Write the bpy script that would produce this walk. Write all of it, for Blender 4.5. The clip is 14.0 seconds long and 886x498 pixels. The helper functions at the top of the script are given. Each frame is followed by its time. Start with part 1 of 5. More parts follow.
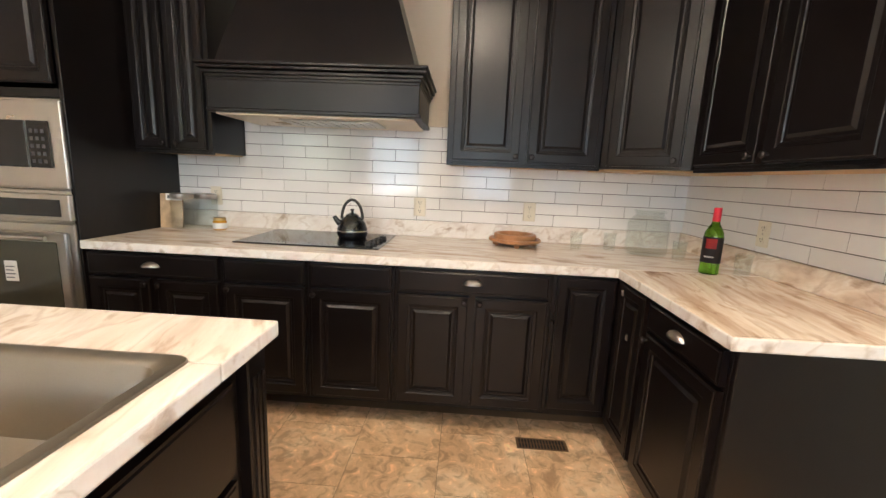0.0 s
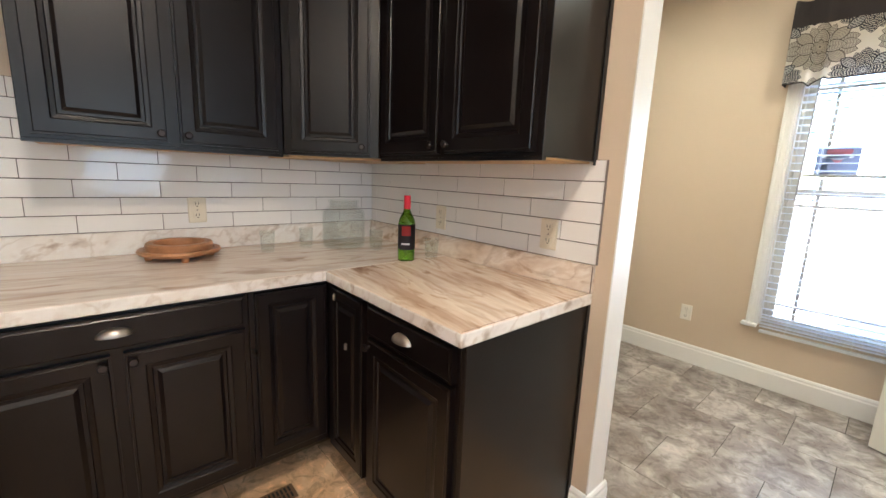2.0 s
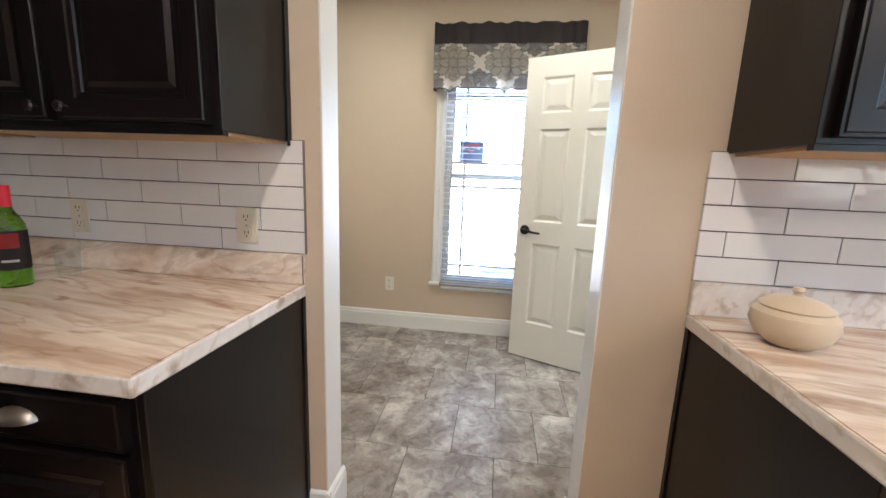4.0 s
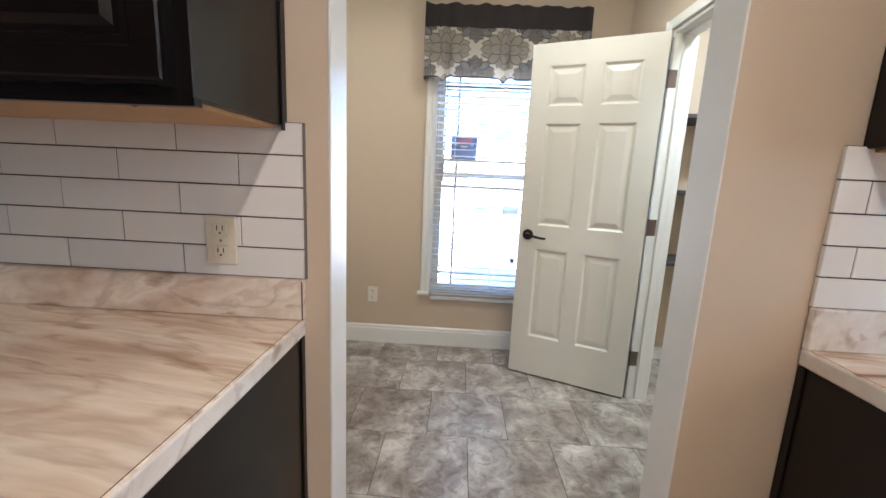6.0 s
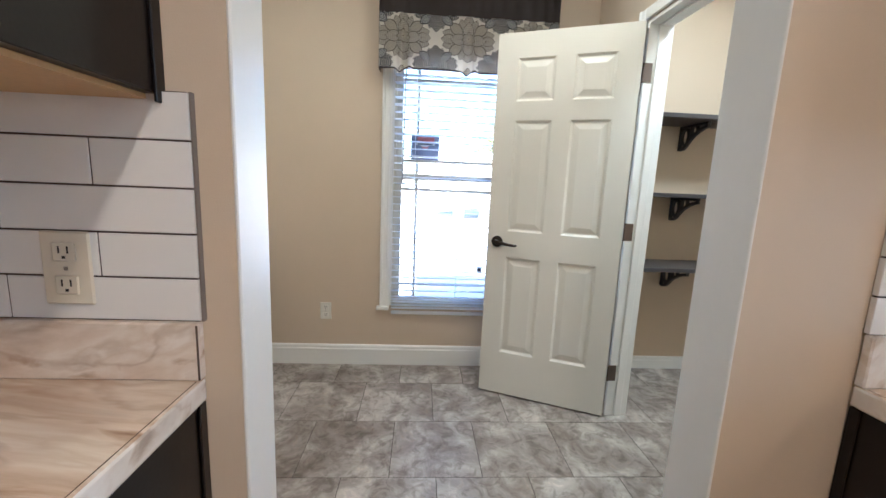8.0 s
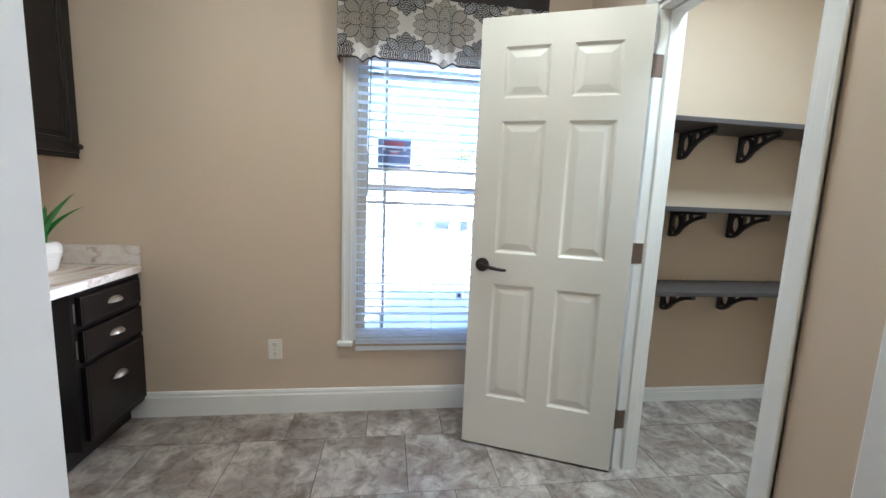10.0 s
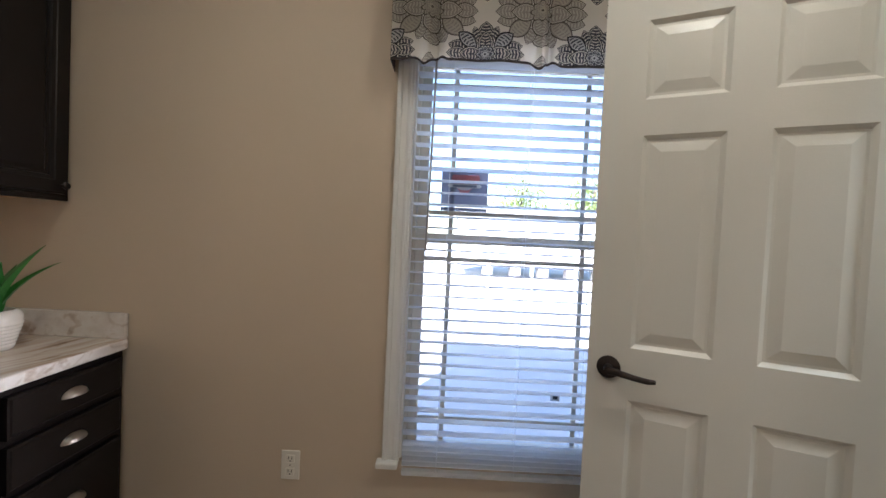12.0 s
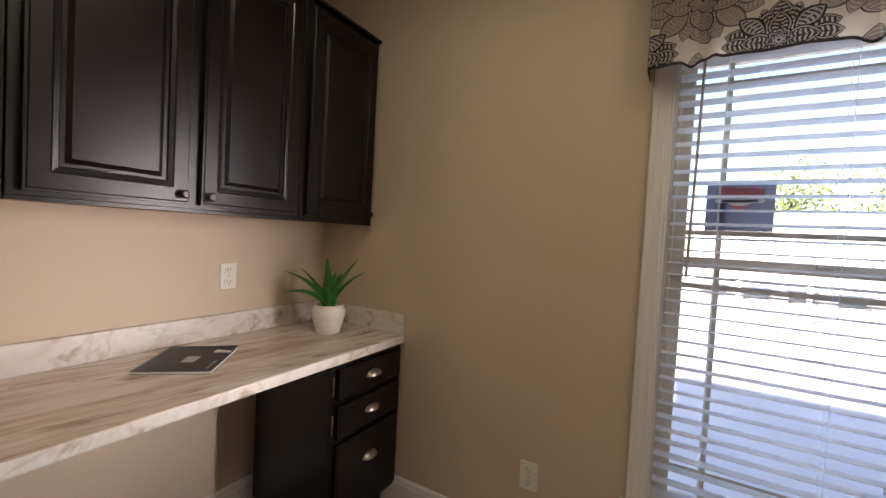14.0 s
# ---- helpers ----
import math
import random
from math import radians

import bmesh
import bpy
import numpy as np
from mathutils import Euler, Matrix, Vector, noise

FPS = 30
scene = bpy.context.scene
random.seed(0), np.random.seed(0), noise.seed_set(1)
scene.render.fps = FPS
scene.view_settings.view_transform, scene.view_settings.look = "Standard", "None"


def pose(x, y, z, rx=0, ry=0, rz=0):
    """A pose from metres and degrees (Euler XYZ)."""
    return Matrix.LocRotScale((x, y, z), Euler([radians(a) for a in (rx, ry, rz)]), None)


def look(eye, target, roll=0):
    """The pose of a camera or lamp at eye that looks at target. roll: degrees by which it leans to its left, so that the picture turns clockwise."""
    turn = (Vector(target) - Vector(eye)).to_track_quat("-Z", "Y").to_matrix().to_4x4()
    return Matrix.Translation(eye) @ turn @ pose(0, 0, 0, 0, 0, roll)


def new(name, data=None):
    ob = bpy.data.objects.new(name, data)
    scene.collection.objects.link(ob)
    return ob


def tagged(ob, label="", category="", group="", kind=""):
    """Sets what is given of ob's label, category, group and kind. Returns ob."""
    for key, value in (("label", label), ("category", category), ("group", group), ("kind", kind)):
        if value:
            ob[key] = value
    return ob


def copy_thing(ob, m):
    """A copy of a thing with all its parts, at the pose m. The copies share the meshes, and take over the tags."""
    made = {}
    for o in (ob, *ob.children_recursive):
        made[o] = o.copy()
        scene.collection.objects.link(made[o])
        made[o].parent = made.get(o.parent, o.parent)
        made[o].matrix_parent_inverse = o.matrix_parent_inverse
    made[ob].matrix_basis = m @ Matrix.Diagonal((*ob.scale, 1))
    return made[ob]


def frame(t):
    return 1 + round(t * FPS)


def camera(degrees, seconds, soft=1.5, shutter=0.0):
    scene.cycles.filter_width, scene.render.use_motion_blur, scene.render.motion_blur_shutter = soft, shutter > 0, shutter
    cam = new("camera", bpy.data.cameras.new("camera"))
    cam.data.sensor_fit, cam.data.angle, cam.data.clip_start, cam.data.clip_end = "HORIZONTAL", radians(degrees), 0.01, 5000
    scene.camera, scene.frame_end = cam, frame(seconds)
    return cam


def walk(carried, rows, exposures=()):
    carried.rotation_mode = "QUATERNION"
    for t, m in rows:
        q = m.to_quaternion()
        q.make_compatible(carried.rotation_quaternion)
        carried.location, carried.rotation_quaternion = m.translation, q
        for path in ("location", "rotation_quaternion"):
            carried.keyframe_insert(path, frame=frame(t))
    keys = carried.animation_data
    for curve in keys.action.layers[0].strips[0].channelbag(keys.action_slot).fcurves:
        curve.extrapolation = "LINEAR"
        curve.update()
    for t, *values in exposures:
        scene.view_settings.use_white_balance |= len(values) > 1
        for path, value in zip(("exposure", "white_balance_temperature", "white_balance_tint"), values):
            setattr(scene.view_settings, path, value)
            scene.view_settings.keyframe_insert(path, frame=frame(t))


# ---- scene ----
cam = camera(96.4, 14.0)
PATH = [
    (0, (0.259, 0.3, 1.278), (0.162, 2.267, 0.925), 2.5),
    (0.5, (0.361, 0.438, 1.261), (0.64, 2.387, 0.912), 2.3),
    (1, (0.469, 0.565, 1.247), (1.14, 2.42, 0.917), 2.7),
    (1.5, (0.419, 0.609, 1.273), (1.418, 2.308, 0.936), 2.5),
    (2, (0.313, 0.642, 1.288), (1.611, 2.121, 0.932), 2.3),
    (2.5, (0.306, 0.656, 1.271), (1.875, 1.846, 0.922), 2.4),
    (3, (0.414, 0.667, 1.268), (2.178, 1.54, 0.912), 2.1),
    (3.5, (0.455, 0.664, 1.277), (2.351, 1.19, 0.915), 2.0),
    (3.7, (0.406, 0.674, 1.274), (2.336, 1.055, 0.917), 1.9),
    (5.8, (0.662, 0.883, 1.265), (2.629, 0.955, 0.907), 2.6),
    (6, (0.696, 0.942, 1.261), (2.663, 1.015, 0.906), 2.6),
    (6.5, (0.727, 0.99, 1.276), (2.696, 1.004, 0.924), 2.6),
    (7, (0.796, 0.963, 1.273), (2.764, 0.873, 0.929), 2.4),
    (7.5, (0.888, 0.93, 1.252), (2.858, 0.812, 0.927), 2.4),
    (8, (0.953, 0.949, 1.247), (2.923, 0.83, 0.922), 2.4),
    (8.2, (0.992, 0.982, 1.255), (2.961, 0.857, 0.931), 2.5),
    (10.3, (1.461, 0.95, 1.255), (3.424, 0.658, 1.005), 2.4),
    (10.5, (1.549, 0.954, 1.239), (3.516, 0.669, 1.021), 2.4),
    (11, (1.763, 0.967, 1.236), (3.739, 0.701, 1.086), 2.6),
    (11.5, (1.954, 0.97, 1.257), (3.942, 0.781, 1.148), 2.6),
    (12, (2.034, 0.99, 1.288), (4.033, 1.013, 1.229), 2.7),
    (12.5, (2.018, 1.022, 1.317), (3.983, 1.391, 1.246), 2.8),
    (13, (2.022, 1.022, 1.309), (3.872, 1.778, 1.238), 2.8),
    (13.5, (2.03, 1.064, 1.325), (3.843, 1.904, 1.254), 3.0),
    (14, (1.988, 1.102, 1.327), (3.71, 2.118, 1.261), 3.1),
]

# ---- light ----
EXPO = [(0.0, 4.45, 5900, 10), (0.5, 4.45, 5900, 10), (1.5, 4.22, 5700, 10), (2.5, 4.1, 5600, 11), (3.0, 3.97, 5450, 12), (3.7, 3.87, 5350, 12), (6.0, 3.63, 5300, 13), (8.2, 3.53, 5150, 12), (10.5, 3.5, 4950, 10), (11.0, 3.05, 4980, 15), (11.5, 2.86, 5080, 19), (12.0, 2.62, 5500, 16), (12.5, 2.52, 5900, 17), (13.0, 2.4, 6100, 18), (13.5, 2.45, 6400, 19), (14.0, 2.4, 6400, 20)]
walk_rows = [(t, look(eye, target, roll)) for t, eye, target, roll in PATH]
walk(cam, walk_rows, EXPO)

world = bpy.data.worlds.new("sky")
scene.world = world
world.use_nodes = True
wn, wl = world.node_tree.nodes, world.node_tree.links
sky = wn.new("ShaderNodeTexSky")
sky.sky_type = "NISHITA"
sky.sun_disc = False
SUN_ELEV, SUN_FROM = 32.0, (-0.91, 0.41)
sky.sun_elevation = radians(SUN_ELEV)
sky.sun_rotation = math.atan2(SUN_FROM[0], SUN_FROM[1])
wn["Background"].inputs[1].default_value = 0.085
wl.new(sky.outputs[0], wn["Background"].inputs[0])


def lamp(name, kind, m, energy, color, **more):
    data = bpy.data.lights.new(name, kind)
    data.energy, data.color = energy, color
    if kind == "AREA":
        data.shape, data.size = more.get("shape", "DISK"), more.get("size", 0.2)
        if "size_y" in more:
            data.size_y = more["size_y"]
    if "spread" in more:
        data.spread = radians(more["spread"])
    if "angle" in more:
        data.angle = radians(more["angle"])
    ob = new(name, data)
    ob.matrix_world = m
    return ob


h = math.tan(radians(SUN_ELEV))
lamp("sun", "SUN", look((SUN_FROM[0] * 9, SUN_FROM[1] * 9, 9 * h), (0, 0, 0)), 5.0, (1.0, 0.95, 0.87), angle=0.5)
WARM = (1.0, 0.79, 0.55)

# ---- materials ----


def material(name, color, rough=0.5, metal=0.0, spread=0.08, scale=18.0, bump=0.05, fine=140.0, object_random=0.0, coat=0.0, spec=0.5):
    """A surface with variation at two scales, fine relief, and roughness that follows it."""
    m = bpy.data.materials.new(name)
    m.use_nodes = True
    n, l = m.node_tree.nodes, m.node_tree.links
    b = n["Principled BSDF"]
    b.inputs["Metallic"].default_value = metal
    b.inputs["Coat Weight"].default_value = coat
    b.inputs["Coat Roughness"].default_value = 0.12
    b.inputs["Specular IOR Level"].default_value = spec
    geo = n.new("ShaderNodeNewGeometry")
    big, small = n.new("ShaderNodeTexNoise"), n.new("ShaderNodeTexNoise")
    big.inputs["Scale"].default_value, big.inputs["Detail"].default_value = scale / 6, 4
    small.inputs["Scale"].default_value, small.inputs["Detail"].default_value = fine, 3
    l.new(geo.outputs["Position"], big.inputs["Vector"])
    l.new(geo.outputs["Position"], small.inputs["Vector"])
    mix = n.new("ShaderNodeMix")
    mix.data_type = "RGBA"
    lo, hi = [max(0, c * (1 - spread)) for c in color], [min(1, c * (1 + spread)) for c in color]
    mix.inputs[6].default_value, mix.inputs[7].default_value = (*lo, 1), (*hi, 1)
    add = n.new("ShaderNodeMath")
    add.operation = "MULTIPLY_ADD"
    add.inputs[1].default_value, add.inputs[2].default_value = 0.35, 0.0
    l.new(small.outputs[0], add.inputs[0])
    s = n.new("ShaderNodeMath")
    s.operation = "ADD"
    l.new(add.outputs[0], s.inputs[0])
    l.new(big.outputs[0], s.inputs[1])
    r = n.new("ShaderNodeMapRange")
    r.inputs[1].default_value, r.inputs[2].default_value = 0.45, 0.95
    l.new(s.outputs[0], r.inputs[0])
    last = r.outputs[0]
    if object_random:
        info = n.new("ShaderNodeObjectInfo")
        o = n.new("ShaderNodeMath")
        o.operation = "MULTIPLY_ADD"
        o.inputs[1].default_value = object_random
        l.new(info.outputs["Random"], o.inputs[0])
        l.new(last, o.inputs[2])
        last = o.outputs[0]
    l.new(last, mix.inputs[0])
    out = mix.outputs[2]
    l.new(out, b.inputs["Base Color"])
    rr = n.new("ShaderNodeMapRange")
    rr.inputs[3].default_value, rr.inputs[4].default_value = max(0.02, rough - 0.07), min(1, rough + 0.07)
    l.new(big.outputs[0], rr.inputs[0])
    l.new(rr.outputs[0], b.inputs["Roughness"])
    if bump:
        bp = n.new("ShaderNodeBump")
        bp.inputs["Strength"].default_value, bp.inputs["Distance"].default_value = bump, 0.004
        l.new(small.outputs[0], bp.inputs["Height"])
        l.new(bp.outputs[0], b.inputs["Normal"])
    return m


def ramp(n, stops):
    r = n.new("ShaderNodeValToRGB")
    e = r.color_ramp.elements
    e[0].position, e[0].color = stops[0][0], (*stops[0][1], 1)
    e[1].position, e[1].color = stops[-1][0], (*stops[-1][1], 1)
    for p, c in stops[1:-1]:
        x = e.new(p)
        x.color = (*c, 1)
    return r


def stone_laminate(name, turn, tint=(1, 1, 1), soft=0.0, pale=(0.77, 0.71, 0.64), size=(1.0, 13.0, 13.0)):
    """Cream laminate with long drifting tan and brown streaks, along x or (turn 90) along y."""
    m = bpy.data.materials.new(name)
    m.use_nodes = True
    n, l = m.node_tree.nodes, m.node_tree.links
    b = n["Principled BSDF"]
    b.inputs["Roughness"].default_value = 0.27
    geo, mp = n.new("ShaderNodeNewGeometry"), n.new("ShaderNodeMapping")
    mp.inputs["Rotation"].default_value = (0 if turn else 0.5, 0.5 if turn else 0, radians(turn + 9))
    mp.inputs["Scale"].default_value = (1, 1, 1)
    l.new(geo.outputs["Position"], mp.inputs["Vector"])
    warp = n.new("ShaderNodeTexNoise")
    warp.inputs["Scale"].default_value, warp.inputs["Detail"].default_value = 1.6, 3
    l.new(mp.outputs[0], warp.inputs["Vector"])
    wm = n.new("ShaderNodeVectorMath")
    wm.operation = "MULTIPLY_ADD"
    wm.inputs[1].default_value = (0.35, 0.15, 0.15)
    l.new(warp.outputs["Color"], wm.inputs[0])
    l.new(mp.outputs[0], wm.inputs[2])
    sc = n.new("ShaderNodeVectorMath")
    sc.operation = "MULTIPLY"
    sc.inputs[1].default_value = size
    l.new(wm.outputs[0], sc.inputs[0])
    s1 = n.new("ShaderNodeTexNoise")
    s1.inputs["Scale"].default_value, s1.inputs["Detail"].default_value, s1.inputs["Roughness"].default_value = 0.9, 6, 0.55
    l.new(sc.outputs[0], s1.inputs["Vector"])
    c = [tuple((a + (q - a) * soft) * t for a, q, t in zip(col, pale, tint)) for col in ((0.54, 0.42, 0.33), (0.66, 0.55, 0.455), (0.73, 0.635, 0.545), (0.79, 0.725, 0.65), (0.70, 0.61, 0.52), (0.83, 0.79, 0.74))]
    r1 = ramp(n, [(0.35, c[0]), (0.42, c[1]), (0.48, c[2]), (0.54, c[3]), (0.59, c[4]), (0.65, c[5])])
    l.new(s1.outputs[0], r1.inputs[0])
    def layer(scale, detail, stops, under, share):
        sv = n.new("ShaderNodeVectorMath")
        sv.operation = "MULTIPLY"
        sv.inputs[1].default_value = scale
        l.new(wm.outputs[0], sv.inputs[0])
        t = n.new("ShaderNodeTexNoise")
        t.inputs["Scale"].default_value, t.inputs["Detail"].default_value, t.inputs["Distortion"].default_value = 1.0, detail, 0.35
        l.new(sv.outputs[0], t.inputs["Vector"])
        r = ramp(n, stops)
        l.new(t.outputs[0], r.inputs[0])
        x = n.new("ShaderNodeMix")
        x.data_type, x.blend_type = "RGBA", "MULTIPLY"
        x.inputs[0].default_value = share
        l.new(under, x.inputs[6])
        l.new(r.outputs[0], x.inputs[7])
        return x.outputs[2]

    one_ = (1, 1, 1)
    # fine grain, drifting brown patches with a ragged edge, and thin single veins
    out = layer((2.4, 26.0, 26.0), 5, [(0.30, (0.52, 0.42, 0.34)), (0.42, (0.88, 0.83, 0.78)), (0.52, one_), (0.70, (0.86, 0.80, 0.74))], r1.outputs[0], 0.32 * (1 - 0.5 * soft))
    out = layer((3.2, 15.0, 15.0), 6, [(0.585, one_), (0.635, (0.74, 0.65, 0.57)), (0.70, (0.40, 0.29, 0.21))], out, 0.8 * (1 - 0.35 * soft))
    out = layer((1.5, 7.0, 7.0), 4, [(0.47, one_), (0.495, (0.66, 0.56, 0.48)), (0.503, (0.60, 0.50, 0.42)), (0.53, one_)], out, 0.45 * (1 - 0.3 * soft))
    l.new(out, b.inputs["Base Color"])
    return m


def mottled_tile(name, dark, mid, light, rough=0.35):
    """Stone-look floor tile: cloudy patches with crisp lighter flecks, different on every tile."""
    m = bpy.data.materials.new(name)
    m.use_nodes = True
    n, l = m.node_tree.nodes, m.node_tree.links
    b = n["Principled BSDF"]
    geo, info = n.new("ShaderNodeNewGeometry"), n.new("ShaderNodeObjectInfo")
    off = n.new("ShaderNodeVectorMath")
    off.operation = "MULTIPLY_ADD"
    off.inputs[1].default_value = (7, 5, 3)
    l.new(info.outputs["Random"], off.inputs[0])
    l.new(geo.outputs["Position"], off.inputs[2])
    a, c, d = (n.new("ShaderNodeTexNoise") for _ in range(3))
    a.inputs["Scale"].default_value, a.inputs["Detail"].default_value, a.inputs["Roughness"].default_value = 5.0, 5, 0.6
    a.inputs["Distortion"].default_value = 0.7
    c.inputs["Scale"].default_value, c.inputs["Detail"].default_value, c.inputs["Roughness"].default_value = 14, 6, 0.65
    c.inputs["Distortion"].default_value = 1.2
    d.inputs["Scale"].default_value, d.inputs["Detail"].default_value = 95, 4
    for t in (a, c, d):
        l.new(off.outputs[0], t.inputs["Vector"])
    r = ramp(n, [(0.33, dark), (0.5, mid), (0.66, light)])
    l.new(a.outputs[0], r.inputs[0])
    r2 = ramp(n, [(0.38, (0.64, 0.62, 0.60)), (0.50, (0.98, 0.98, 0.98)), (0.58, (1.0, 1.0, 1.0)), (0.68, (1.42, 1.4, 1.38))])
    l.new(c.outputs[0], r2.inputs[0])
    mx = n.new("ShaderNodeMix")
    mx.data_type, mx.blend_type = "RGBA", "MULTIPLY"
    mx.inputs[0].default_value = 1.0
    l.new(r.outputs[0], mx.inputs[6])
    l.new(r2.outputs[0], mx.inputs[7])
    l.new(mx.outputs[2], b.inputs["Base Color"])
    rr = n.new("ShaderNodeMapRange")
    rr.inputs[1].default_value, rr.inputs[2].default_value = 0.3, 0.7
    rr.inputs[3].default_value, rr.inputs[4].default_value = rough + 0.1, rough - 0.06
    l.new(c.outputs[0], rr.inputs[0])
    l.new(rr.outputs[0], b.inputs["Roughness"])
    bp = n.new("ShaderNodeBump")
    bp.inputs["Strength"].default_value, bp.inputs["Distance"].default_value = 0.12, 0.003
    l.new(c.outputs[0], bp.inputs["Height"])
    l.new(bp.outputs[0], b.inputs["Normal"])
    return m


def glazed_tile(name, color):
    """White glazed wall tile with a gently uneven, glossy face."""
    m = bpy.data.materials.new(name)
    m.use_nodes = True
    n, l = m.node_tree.nodes, m.node_tree.links
    b = n["Principled BSDF"]
    b.inputs["Roughness"].default_value = 0.07
    b.inputs["Specular IOR Level"].default_value = 0.5
    geo, info = n.new("ShaderNodeNewGeometry"), n.new("ShaderNodeObjectInfo")
    mx = n.new("ShaderNodeMix")
    mx.data_type = "RGBA"
    mx.inputs[6].default_value, mx.inputs[7].default_value = (*[c * 0.94 for c in color], 1), (*color, 1)
    l.new(info.outputs["Random"], mx.inputs[0])
    l.new(mx.outputs[2], b.inputs["Base Color"])
    off = n.new("ShaderNodeVectorMath")
    off.operation = "MULTIPLY_ADD"
    off.inputs[1].default_value = (9, 9, 9)
    l.new(info.outputs["Random"], off.inputs[0])
    l.new(geo.outputs["Position"], off.inputs[2])
    t = n.new("ShaderNodeTexNoise")
    t.inputs["Scale"].default_value, t.inputs["Detail"].default_value = 20, 1.5
    l.new(off.outputs[0], t.inputs["Vector"])
    bp = n.new("ShaderNodeBump")
    bp.inputs["Strength"].default_value, bp.inputs["Distance"].default_value = 0.22, 0.006
    l.new(t.outputs[0], bp.inputs["Height"])
    l.new(bp.outputs[0], b.inputs["Normal"])
    return m


def glass(name, color=(1, 1, 1), rough=0.0, ior=1.45):
    m = bpy.data.materials.new(name)
    m.use_nodes = True
    b = m.node_tree.nodes["Principled BSDF"]
    b.inputs["Base Color"].default_value = (*color, 1)
    b.inputs["Transmission Weight"].default_value = 1.0
    b.inputs["Roughness"].default_value, b.inputs["IOR"].default_value = rough, ior
    return m


def thin_glass(name, tint):
    """Thin clear glassware: light passes straight on, with a gloss that grows at grazing angles."""
    m = bpy.data.materials.new(name)
    m.use_nodes = True
    n, l = m.node_tree.nodes, m.node_tree.links
    clear, shine, mx, fr = (n.new(k) for k in ("ShaderNodeBsdfTransparent", "ShaderNodeBsdfGlossy", "ShaderNodeMixShader", "ShaderNodeLayerWeight"))
    clear.inputs[0].default_value = (*tint, 1)
    shine.inputs["Roughness"].default_value = 0.03
    fr.inputs["Blend"].default_value = 0.2
    grow = n.new("ShaderNodeMapRange")
    grow.inputs[3].default_value, grow.inputs[4].default_value = 0.025, 0.22
    l.new(fr.outputs["Facing"], grow.inputs[0])
    l.new(grow.outputs[0], mx.inputs[0])
    l.new(clear.outputs[0], mx.inputs[1])
    l.new(shine.outputs[0], mx.inputs[2])
    l.new(mx.outputs[0], n["Material Output"].inputs[0])
    return m


def glow(name, color, strength):
    m = bpy.data.materials.new(name)
    m.use_nodes = True
    b = m.node_tree.nodes["Principled BSDF"]
    b.inputs["Base Color"].default_value = (0.8, 0.8, 0.8, 1)
    b.inputs["Emission Color"].default_value = (*color, 1)
    b.inputs["Emission Strength"].default_value = strength
    return m


